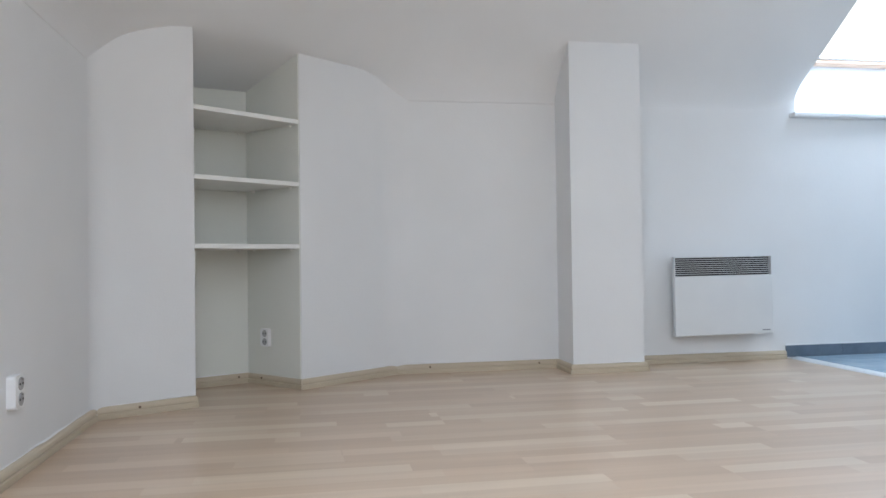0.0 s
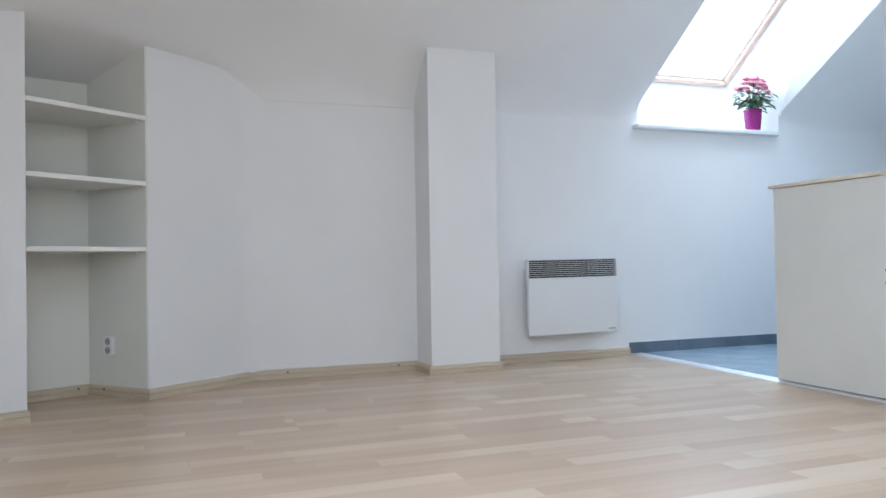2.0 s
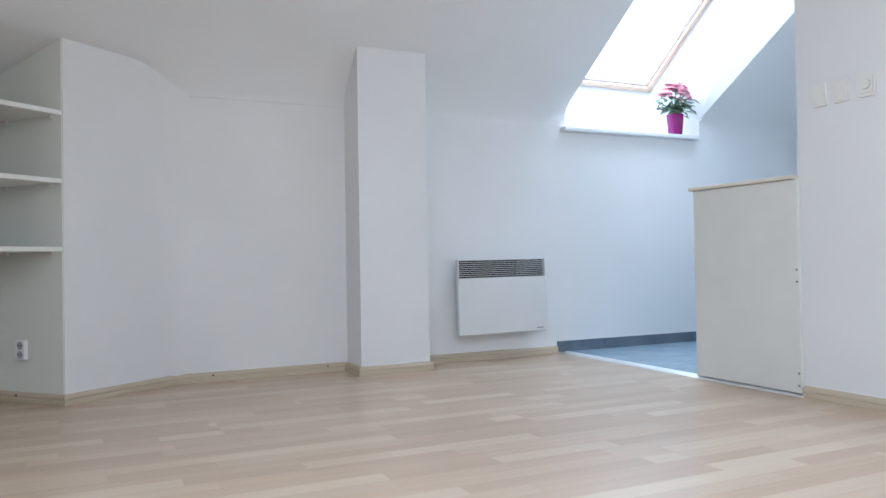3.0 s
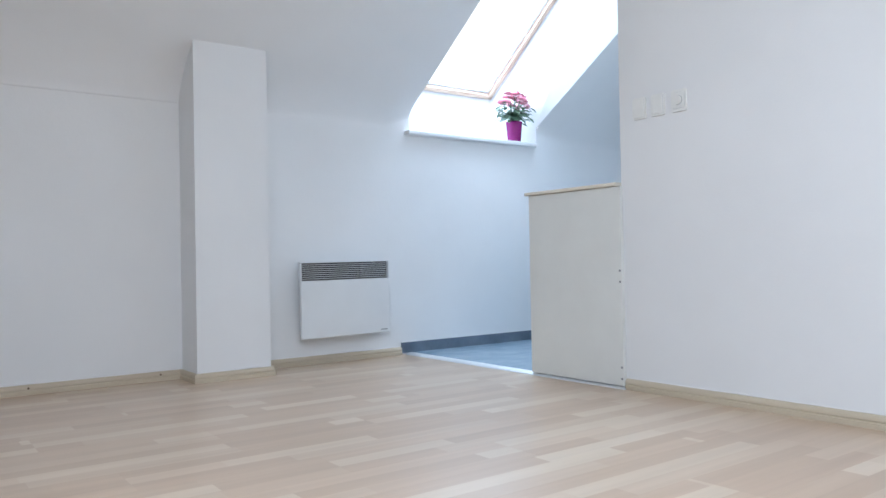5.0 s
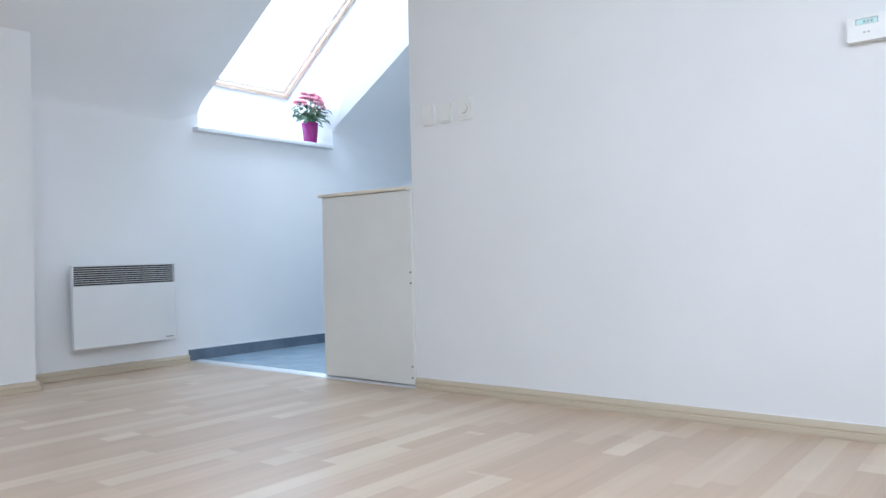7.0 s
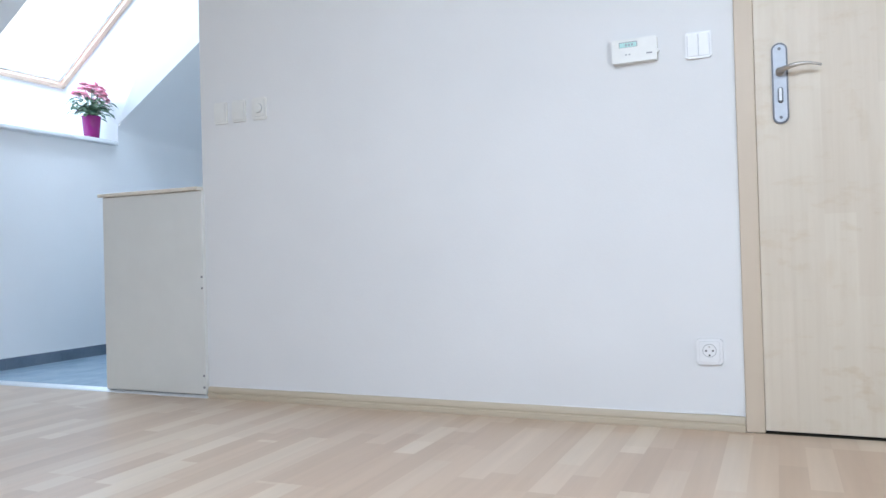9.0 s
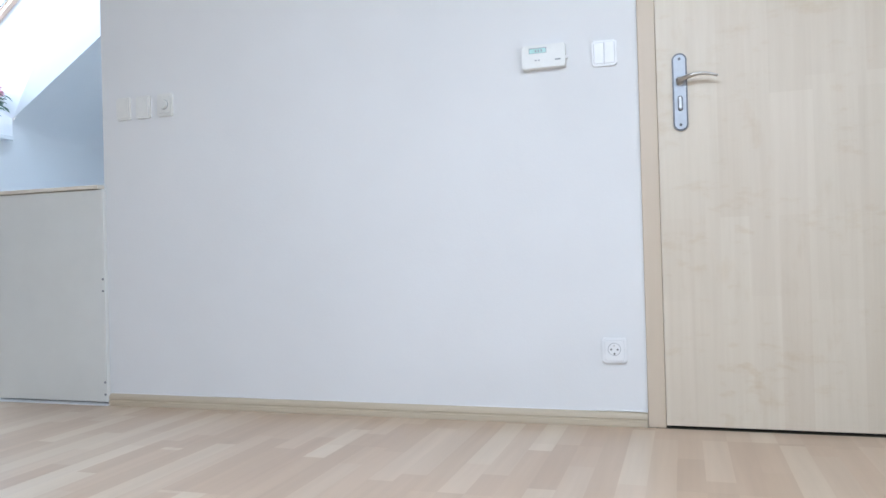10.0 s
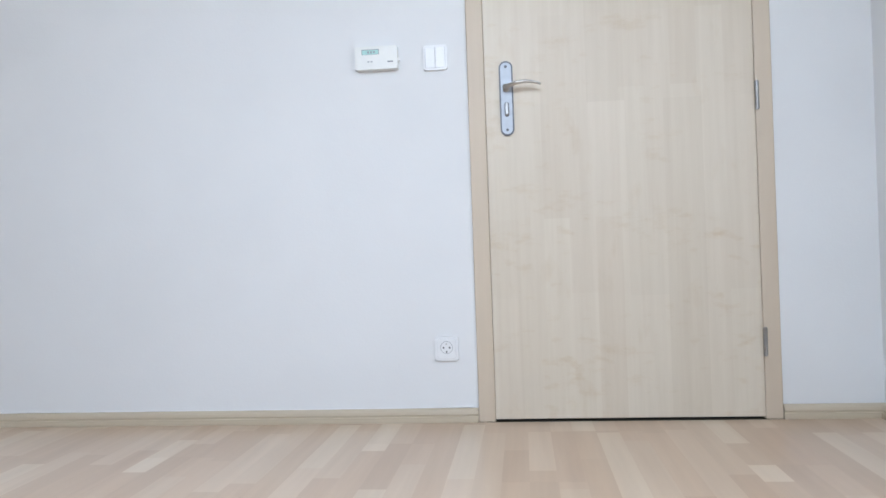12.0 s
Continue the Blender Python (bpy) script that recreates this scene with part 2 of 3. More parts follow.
def thing(name, at, label, category, group="", kind=""):
    ob = new(name)
    ob.empty_display_size = 0.05
    ob.matrix_basis = Matrix.Translation(at)
    return tagged(ob, label, category, group, kind)


def add_box(bm, lo, hi, bevel=0.0, segments=2):
    r = bmesh.ops.create_cube(bm, size=1.0)
    lo, hi = Vector(lo), Vector(hi)
    for v in r["verts"]:
        v.co = Vector([(lo[i] + hi[i]) / 2 + v.co[i] * (hi[i] - lo[i]) for i in range(3)])
    if bevel:
        es = {e for v in r["verts"] for e in v.link_edges}
        bmesh.ops.bevel(bm, geom=list(es), offset=bevel, segments=segments, profile=0.5, affect="EDGES")
    return bm


def box(lo, hi, bevel=0.0, segments=2):
    return add_box(bmesh.new(), lo, hi, bevel, segments)


def prism(outline, a, b, place):
    """A solid between two copies of an outline; place(u, v, w) gives the point for w = a and b."""
    bm = bmesh.new()
    one = [bm.verts.new(place(u, v, a)) for u, v in outline]
    two = [bm.verts.new(place(u, v, b)) for u, v in outline]
    bm.faces.new(one)
    bm.faces.new(two[::-1])
    for i in range(len(outline)):
        j = (i + 1) % len(outline)
        bm.faces.new((one[i], two[i], two[j], one[j]))
    return bm


def upright(outline, z0, z1):
    return prism(outline, z0, z1, lambda u, v, w: (u, v, w))


def add_cylinder(bm, r0, r1, m, length, n=20):
    r = bmesh.ops.create_cone(bm, cap_ends=True, segments=n, radius1=r0, radius2=r1, depth=length, matrix=m)
    return r


# ---- structure: floor, walls, ceiling ----
def structure(name, bm, mat, label, category):
    return tagged(part(name, bm, mat, None, label), "", category, "", "structure")


subfloor = structure("floor", box((-1.2, RIGHT_Y - 0.2, -0.14), (2.30, BACK_Y + 0.2, -0.008)), DARK, "pale beech laminate floor laid in three-strip boards", "floor")
kitchen_floor = structure("floor_kitchen", box((2.302, 1.7, -0.14), (4.4, BACK_Y + 0.2, 0.009)), TILE, "blue-grey tiled kitchen floor with a faint sheen", "floor")


def along_wall(p, q, thick, z1, z0=-0.02):
    """A wall block with its face on the line from p to q and its body to the left of it."""
    p, q = Vector(p), Vector(q)
    d = (q - p).normalized()
    n = Vector((-d.y, d.x)) * thick
    return upright([p, q, q + n, p + n], z0, z1)


# the low wall under the slope, cut down under the skylight
SILL_Z = 1.258
structure("wall_north", prism([(BEND.x - 0.1, -0.02), (4.4, -0.02), (4.4, EAVE), (WX1, EAVE), (WX1, SILL_Z), (WX0, SILL_Z), (WX0, EAVE), (BEND.x - 0.1, EAVE)], BACK_Y, BACK_Y + 0.24, lambda u, v, w: (u, w, v)), PAINT, "white painted low attic wall under the roof slope", "wall")


def cove(corner, before, after, radius, n=12):
    """Points of a rounded inner corner, from the line that comes from before to the line that goes on to after."""
    a, b = (before - corner).normalized(), (after - corner).normalized()
    half = a.angle(b) / 2
    reach = radius / math.tan(half)
    centre = corner + (a + b).normalized() * (radius / math.sin(half))
    p, q = corner + a * reach - centre, corner + b * reach - centre
    turn = p.angle_signed(q)
    return [centre + Matrix.Rotation(-turn * i / n, 2) @ p for i in range(n + 1)]


# the slanting wall with the niche
structure("wall_slanting", upright([*cove(BEND, Vector((1.0, BACK_Y)), NICHE_R, 0.25), NICHE_R, NICHE_C, Vector((-0.30, 3.66)), Vector((0.1, 3.64))], -0.02, EAVE_DIAG + 0.09), PAINT, "white painted slanting wall beside the shelf niche", "wall")
structure("wall_slanting_left", upright([NICHE_L, *cove(JAG, NICHE_L, Vector((LEFT_X, 0.0)), 0.10), Vector((-1.17, 2.635)), Vector((-1.12, 3.0)), NICHE_B], -0.02, EAVE_DIAG + 0.09), PAINT, "white painted slanting wall left of the niche", "wall")
# the wall white, tinted with the warm light the floor bounces into the niche
BOUNCE_PAINT = plaster("niche_bounce_paint", (0.74, 0.745, 0.69), (0.785, 0.79, 0.735))
nd = (NICHE_C - NICHE_B).normalized()
nn = Vector((-nd.y, nd.x)) * 0.15
structure("wall_niche", upright([NICHE_B - nd * 0.05, NICHE_C + nd * 0.05, NICHE_C + nd * 0.05 + nn, NICHE_B - nd * 0.05 + nn], -0.02, EAVE_DIAG), BOUNCE_PAINT, "white rear wall of the shelf niche, warm bounced light tinted in", "wall")
# thin sheet added over the niche's side to carry the same bounce tint
nside = (NICHE_C - NICHE_R).normalized()
noff = Vector((nside.y, -nside.x))
noff = -noff if noff.dot(NICHE_B - NICHE_R) < 0 else noff
structure("wall_niche_side", upright([NICHE_R + nside * 0.004, NICHE_C, NICHE_C + noff * 0.004, NICHE_R + nside * 0.004 + noff * 0.004], -0.02, EAVE_DIAG), BOUNCE_PAINT, "white side of the shelf niche, warm bounced light tinted in", "wall")
structure("wall_west", along_wall((LEFT_X, RIGHT_Y - 0.2), (LEFT_X, JAG.y), 0.24, EAVE_LEFT + 0.2), PAINT, "white painted low attic wall", "wall")
bm = bmesh.new()
for lo, hi in (((LEFT_X - 0.2, -0.02), (SX0, CEIL)), ((SX1, -0.02), (DOOR_X + 0.12, CEIL)), ((SX0, -0.02), (SX1, SZ0)), ((SX0, SZ1), (SX1, CEIL))):
    add_box(bm, (lo[0], RIGHT_Y - 0.15, lo[1]), (hi[0], RIGHT_Y, hi[1]))
structure("wall_south", bm, PAINT, "white painted wall beside the door", "wall")
# the wall with the door: an outline with its opening
DY0, DY1, DTOP = -0.982, -0.110, 2.01
structure("wall_east", prism([(RIGHT_Y, -0.02), (DY0, -0.02), (DY0, DTOP), (DY1, DTOP), (DY1, -0.02), (1.888, -0.02), (1.888, CEIL), (RIGHT_Y, CEIL)], DOOR_X, DOOR_X + 0.12, lambda u, v, w: (w, u, v)), PAINT, "white painted wall with the door, switches and thermostat", "wall")
structure("wall_kitchen_south", box((DOOR_X + 0.12, 1.77, -0.02), (4.4, 1.888, CEIL)), PAINT, "white painted kitchen wall behind the cabinets", "wall")
structure("wall_kitchen_east", box((4.2, 1.888, -0.02), (4.4, BACK_Y, CEIL)), PAINT, "white painted end wall of the kitchen", "wall")
structure("chimney_breast", prism([(3.25, -0.02), (BACK_Y, -0.02), (BACK_Y, EAVE + 0.03), (3.25, EAVE + SLOPE * 0.21 + 0.05)], 1.018, 1.369, lambda u, v, w: (w, u, v)), PAINT, "white plastered square chimney breast up to the slope", "chimney")


def eased(d, drop, width):
    """How far a slope hangs below its plane where it rolls over into its wall."""
    u = max(0.0, 1 - d / width)
    return drop * (1 - math.sqrt(max(0.0, 1 - u * u)))


def slope_north(y, soft=1.0):
    """Height of the kitchen-side slope, which leaves its wall in a soft curve."""
    d = max(BACK_Y - y, 0.0)
    return EAVE + SLOPE * d - eased(d, 0.09 * soft, 0.16 * soft)


def slope_west(x):
    d = max(x - LEFT_X, 0.0)
    return EAVE_LEFT + 0.03 + SLOPE_LEFT * d - eased(d, 0.06, 0.12)


dd = (BEND - JAG).normalized()
inward = Vector((dd.y, -dd.x))


def slope_corner(x, y):
    """The small facet over the slanting wall, which runs on down into the niche."""
    d = (Vector((x, y)) - NICHE_L).dot(inward)
    return EAVE_DIAG + (0.72 if d > 0 else 0.32) * d


def soft_min(a, b, k):
    h = max(k - abs(a - b), 0.0) / k
    return min(a, b) - h * h * k / 4


def ceiling_height(x, y):
    return min(CEIL, soft_min(soft_min(slope_north(y), slope_west(x), 0.16), slope_corner(x, y), 0.09))


def steps(lo, hi, n, *keep):
    return sorted({round(lo + (hi - lo) * i / n, 4) for i in range(n + 1)} | set(keep))


SEAM = 1.2
bm = bmesh.new()
xs, ys = steps(-1.2, SEAM, 60, LX0, LX1, *(LEFT_X + 0.12 * (i / 12) ** 2 for i in range(13))), steps(RIGHT_Y - 0.1, BACK_Y + 0.2, 120, LY0, LY1, *(BACK_Y - 0.16 * (i / 14) ** 2 for i in range(15)))
grid = [[bm.verts.new((x, y, ceiling_height(x, y))) for x in xs] for y in ys]
for j in range(len(ys) - 1):
    for i in range(len(xs) - 1):
        if LX0 <= xs[i] < LX1 and LY0 <= ys[j] < LY1:
            continue
        bm.faces.new((grid[j][i], grid[j][i + 1], grid[j + 1][i + 1], grid[j + 1][i]))
# the slope over the kitchen side, round the roof window's opening
flat_y = BACK_Y - (CEIL - EAVE) / SLOPE
lines = [BACK_Y - 0.16 * (i / 14) ** 2 for i in range(15)] + [WTOP, flat_y]
columns = ((SEAM, 0, 1.0), (WX0 - 0.16, 0, 1.0), (WX0, LEAN0, 0.35), (WX1, LEAN1, 0.35), (WX1 + 0.3, 0, 1.0), (4.3, 0, 1.0))
strips = [[bm.verts.new((x + lean * (BACK_Y - y), y, slope_north(y, soft))) for x, lean, soft in columns] for y in lines]
for p, q in zip(strips, strips[1:]):
    for i in range(len(columns) - 1):
        if i != 2 or p[0].co.y <= WTOP + 1e-6:
            bm.faces.new((p[i], p[i + 1], q[i + 1], q[i]))
bm.faces.new([bm.verts.new(p) for p in ((SEAM, RIGHT_Y - 0.1, CEIL), (4.3, RIGHT_Y - 0.1, CEIL), (4.3, flat_y, CEIL), (SEAM, flat_y, CEIL))])
ceiling = structure("ceiling", bm, PAINT, "white painted sloping attic ceiling", "ceiling")
for p in ceiling.data.polygons:
    p.use_smooth = True


# ---- the kitchen skylight ----
def on_slope(x, y, h=0.0):
    return Vector((x, y, EAVE + SLOPE * (BACK_Y - y))) + NORMAL * h


def quads(faces):
    bm = bmesh.new()
    for f in faces:
        bm.faces.new([bm.verts.new(p) for p in f])
    bmesh.ops.remove_doubles(bm, verts=bm.verts, dist=1e-5)
    return bm


window = thing("window_1", on_slope((WX0 + WX1) / 2, 3.0), "timber-framed roof window in a deep white shaft", "window", "", "structure")
c00, c10 = on_slope(WIN0, FL, DEPTH), on_slope(WIN1, FL, DEPTH)
c01, c11 = on_slope(WIN0, FH, DEPTH), on_slope(WIN1, FH, DEPTH)
back = 3.74
a_l, a_r = Vector((WX0, BACK_Y, 1.274)), Vector((WX1, BACK_Y, 1.274))
b_l, b_r = Vector((WX0 + 0.09, back, 1.274)), Vector((WX1 - 0.09, back, 1.274))
run_up = BACK_Y - WTOP
e_l, e_r = on_slope(WX0 + LEAN0 * run_up, WTOP), on_slope(WX1 + LEAN1 * run_up, WTOP)
f_l, f_r = on_slope(WX0, BACK_Y - 0.001), on_slope(WX1, BACK_Y - 0.001)
lining = part("reveal", quads([(a_r, b_r, c10, f_r), (f_r, c10, c11, e_r), (a_l, b_l, c00, f_l), (f_l, c00, c01, e_l), (b_l, b_r, c10, c00), (e_l, e_r, c11, c01)]), LINING, window, "white plasterboard shaft lining")
lining.modifiers.new("thickness", "SOLIDIFY").thickness = 0.012
lining.modifiers["thickness"].offset = 1.0


def bar(p, q, width_dir, width, deep, bevel=0.006):
    """A timber along p to q, width across, deep along the slope's normal towards the room."""
    p, q = Vector(p), Vector(q)
    d = (q - p).normalized()
    w = Vector(width_dir).normalized()
    bm = box((0, 0, -deep), ((q - p).length, width, 0), bevel)
    m = Matrix((d, w, NORMAL)).transposed().to_4x4()
    m.translation = p
    bmesh.ops.transform(bm, matrix=m, verts=bm.verts)
    return bm


up = (c01 - c00).normalized()
part("frame_bottom", bar(c00, c10, up, 0.032, 0.03), TIMBER, window, "pine frame rail")
part("frame_top", bar(c01 - up * 0.032, c11 - up * 0.032, up, 0.032, 0.03), TIMBER, window)
part("frame_side", bar(c00, c01, (1, 0, 0), 0.032, 0.03), TIMBER, window)
part("frame_side", bar(c10 - Vector((0.032, 0, 0)), c11 - Vector((0.032, 0, 0)), (1, 0, 0), 0.032, 0.03), TIMBER, window)
lift, side = NORMAL * 0.012, Vector((0.034, 0, 0))
for nm, p, q, wd in (("sash_bottom", c00 + side + up * 0.031, c10 - side + up * 0.031, up), ("sash_top", c01 + side - up * 0.051, c11 - side - up * 0.051, up)):
    part(nm, bar(p + lift, q + lift, wd, 0.02, 0.02), SILL_WHITE, window, "white sash rail")
for p, q in ((c00 + side + up * 0.031, c01 + side - up * 0.031), (c10 - side - Vector((0.02, 0, 0)) + up * 0.031, c11 - side - Vector((0.02, 0, 0)) - up * 0.031)):
    part("sash_side", bar(p + lift, q + lift, (1, 0, 0), 0.02, 0.02), SILL_WHITE, window)
pane = part("pane", bar(c00 + side * 1.4 + up * 0.06 + NORMAL * 0.024, c10 - side * 1.4 + up * 0.06 + NORMAL * 0.024, up, (c01 - c00).length - 0.12, 0.006, 0.0), GLASS, window, "clear glass pane")
pane.visible_shadow = False
sm, sn, sl_, sb = material("cloud_white", 1.0)
em = sn.new("ShaderNodeEmission")
em.inputs["Color"].default_value, em.inputs["Strength"].default_value = (0.95, 0.975, 1.0, 1), 1.5
sl_.new(em.outputs[0], sn["Material Output"].inputs["Surface"])
far_sky = bar(c00 + Vector((-3.0, 0, 0)) - up * 9.0 + NORMAL * 1.2, c10 + Vector((6.0, 0, 0)) - up * 9.0 + NORMAL * 1.2, up, 12.0, 0.02, 0.0)
structure("backdrop", far_sky, sm, "bright white overcast sky outside the roof window", "sky")
# the second roof window, above the wall at the side of the room
win2 = thing("window_2", lmid, "timber-framed roof window in the side slope", "window", "", "structure")


def on_left(x, y, h=0.0):
    return Vector((x, y, EAVE_LEFT + SLOPE_LEFT * (x - LEFT_X))) + LN * h


ring = [on_left(LX0, LY0), on_left(LX1, LY0), on_left(LX1, LY1), on_left(LX0, LY1)]
out = [p + LN * 0.24 for p in ring]
lining2 = part("reveal", quads([(ring[i], ring[(i + 1) % 4], out[(i + 1) % 4], out[i]) for i in range(4)]), LINING, win2, "white plasterboard shaft lining")
lining2.modifiers.new("thickness", "SOLIDIFY").thickness = 0.012

sill = structure("window_sill", box((WX0 - 0.036, 3.412, 1.254), (WX1 - 0.037, 3.76, 1.279), 0.006), SILL_WHITE, "white lacquered window board under the roof window", "window sill")

# frame and pane for the added, unseen opening that the fill lamp shines through
win3 = thing("window_3", ((SX0 + SX1) / 2, RIGHT_Y, SZ0), "white-framed unseen window, added opposite the chimney for fill light", "window", "", "structure")
for nm, lo, hi in (("frame_side", (SX0, SZ0), (SX0 + 0.06, SZ1)), ("frame_side", (SX1 - 0.06, SZ0), (SX1, SZ1)), ("frame_bottom", (SX0 + 0.061, SZ0), (SX1 - 0.061, SZ0 + 0.06)), ("frame_top", (SX0 + 0.061, SZ1 - 0.06), (SX1 - 0.061, SZ1))):
    part(nm, box((lo[0], RIGHT_Y - 0.09, lo[1]), (hi[0], RIGHT_Y - 0.03, hi[1]), 0.004), SILL_WHITE, win3)
pane3 = part("pane", box((SX0 + 0.05, RIGHT_Y - 0.066, SZ0 + 0.05), (SX1 - 0.05, RIGHT_Y - 0.060, SZ1 - 0.05)), GLASS, win3, "clear glass pane")
pane3.visible_shadow = False

# ---- skirting boards ----
PROFILE = [(0.0, 0.0), (0.016, 0.0), (0.017, 0.007), (0.0165, 0.017), (0.0120, 0.0195), (0.0120, 0.0230), (0.0150, 0.0255), (0.013, 0.034), (0.009, 0.040), (0.003, 0.043), (0.0, 0.043)]


def skirting(p, q, nails=(), cut0=0.0, cut1=0.0):
    """A board along p to q on the floor, standing off to the right of that way."""
    p, q = Vector(p), Vector(q)
    d = (q - p).normalized()
    r = Vector((d.y, -d.x))
    bm = bmesh.new()
    ends = []
    for base, cut in ((p, -cut0), (q, cut1)):
        ends.append([bm.verts.new((*(base + r * (u + 0.001) + d * (cut * u)), z)) for u, z in PROFILE])
    bm.faces.new(ends[0])
    bm.faces.new(ends[1][::-1])
    k = len(PROFILE)
    for i in range(k):
        bm.faces.new((ends[0][i], ends[1][i], ends[1][(i + 1) % k], ends[0][(i + 1) % k]))
    ob = structure("baseboard", bm, SKIRTING_Y if abs(d.y) > abs(d.x) else SKIRTING, "pale wood-effect skirting board with a grooved face", "baseboard")
    for s in nails:
        at = p.lerp(q, s)
        cap = bmesh.new()
        add_cylinder(cap, 0.0055, 0.004, Matrix.Translation((*(at + r * 0.0150), 0.029)) @ Vector((r.x, r.y, 0)).to_track_quat("Z", "Y").to_matrix().to_4x4(), 0.006, 10)
        part("nail_cap", cap, NAIL, ob, "brown nail cap")
    long = (q - p).length
    if long > 0.3:
        n = int(long / 0.03)
        bm = bmesh.new()
        rows = []
        for i in range(n + 1):
            at = p.lerp(q, (i + 0.5) / (n + 1))
            w = max(0.0, noise.noise((at.x * 4, at.y * 4, 0.3))) * 0.010 + 0.0006
            h = 0.0435 + max(0.0, noise.noise((at.x * 9, at.y * 9, 5.1))) * 0.006
            rows.append([bm.verts.new((*(at + r * u), z)) for u, z in ((0.0, h + 0.003), (min(w, 0.005) + 0.001, h), (0.0, 0.0428))])
        for a, b in zip(rows, rows[1:]):
            for k in range(3):
                bm.faces.new((a[k], b[k], b[(k + 1) % 3], a[(k + 1) % 3]))
        bm.faces.new(rows[0])
        bm.faces.new(rows[-1][::-1])
        part("filler", bm, CAULK, ob, "uneven white filler along the wall")
    return ob


skirting((DOOR_X, 1.876), (DOOR_X, -0.091), ())
skirting((DOOR_X, -0.997), (DOOR_X, RIGHT_Y), ())
skirting((DOOR_X, RIGHT_Y), (LEFT_X, RIGHT_Y))
skirting((LEFT_X, RIGHT_Y), JAG, ())
skirting(JAG, NICHE_L, (0.42,), 0.0, 0.3)
skirting(NICHE_B, NICHE_C, (0.86,))
skirting(NICHE_C, NICHE_R, (0.3,), 0.0, 0.86)
skirting(NICHE_R, BEND, (), 0.86, 0.0)
skirting(BEND, (1.018, BACK_Y), (0.2, 0.87))
skirting((1.018, BACK_Y), (1.018, 3.25), (), 0.0, 1.0)
skirting((1.018, 3.25), (1.369, 3.25), (), 1.0, 1.0)
skirting((1.369, 3.25), (1.369, BACK_Y), (), 1.0, 0.0)
skirting((1.369, BACK_Y), (2.245, BACK_Y))

# ---- kitchen edge: tiles along the wall, caulk, threshold ----
upstand = thing("baseboard_kitchen", (2.9, BACK_Y, 0), "dark blue-grey tile upstand along the kitchen wall", "baseboard", "", "structure")
tile_mesh = mesh_of("tile", box((0, -0.009, 0.009), (0.327, -0.0005, 0.068), 0.0015, 1), TILE_EDGE)
for i in range(6):
    t = new("tile", tile_mesh)
    t.parent, t.matrix_parent_inverse = upstand, upstand.matrix_basis.inverted()
    t.matrix_basis = Matrix.Translation((2.246 + 0.3275 * i, BACK_Y, 0.0))
part("caulk_line", box((2.246, BACK_Y - 0.007, 0.0685), (4.2, BACK_Y - 0.0005, 0.0745), 0.001, 1), CAULK, upstand, "thin white sealant line")
outline = [(-0.024, -0.004), (-0.022, 0.002), (-0.012, 0.0075), (0.010, 0.0125), (0.020, 0.0115), (0.024, 0.0)]
strip = structure("threshold_strip", prism(outline, 1.872, BACK_Y - 0.02, lambda u, v, w: (2.29 + u, w, v)), ALUMINIUM, "brushed aluminium threshold strip between laminate and tiles", "threshold")

# ---- kitchen base cabinet with its end panel to the room ----
cab = thing("base_cabinet", (3.2, 2.14, 0), "white melamine kitchen base cabinet with a bare end panel", "cabinet")
part("body", box((2.300, 1.892, 0.10), (4.19, 2.396, 0.818)), PANEL_WHITE, cab)
part("plinth", box((2.306, 1.95, 0.0), (4.19, 2.33, 0.10)), PANEL_WHITE, cab)
panel = part("end_panel", box((2.276, 1.880, 0.013), (2.2935, 2.415, 0.818), 0.001, 1), PANEL_WHITE, cab, "off-white melamine end panel")
part("foot_rail", box((2.2985, 1.893, 0.0), (2.304, 2.415, 0.10)), GREY_MARK, cab)
for k in range(3):
    x0 = 2.306 + k * 0.628
    d = part("door", box((x0, 2.398, 0.105), (x0 + 0.622, 2.415, 0.813), 0.0015, 1), PANEL_WHITE, cab)
    part("handle", box((x0 + 0.25, 2.416, 0.76), (x0 + 0.38, 2.436, 0.77), 0.003), NICKEL, d, "slim nickel bar handle")
for z in (0.477, 0.432, 0.087, 0.041):
    bm = bmesh.new()
    add_cylinder(bm, 0.0045, 0.0045, Matrix.Translation((2.275, 1.888, z)) @ pose(0, 0, 0, 0, 90), 0.004, 12)
    part("screw", bm, GREY_MARK, panel, "small dark screw head")
top = tagged(part("worktop", box((2.262, 1.891, 0.8195), (4.195, 2.430, 0.834), 0.002), EDGE_CREAM), "thin cream laminate worktop on the base cabinet", "worktop")

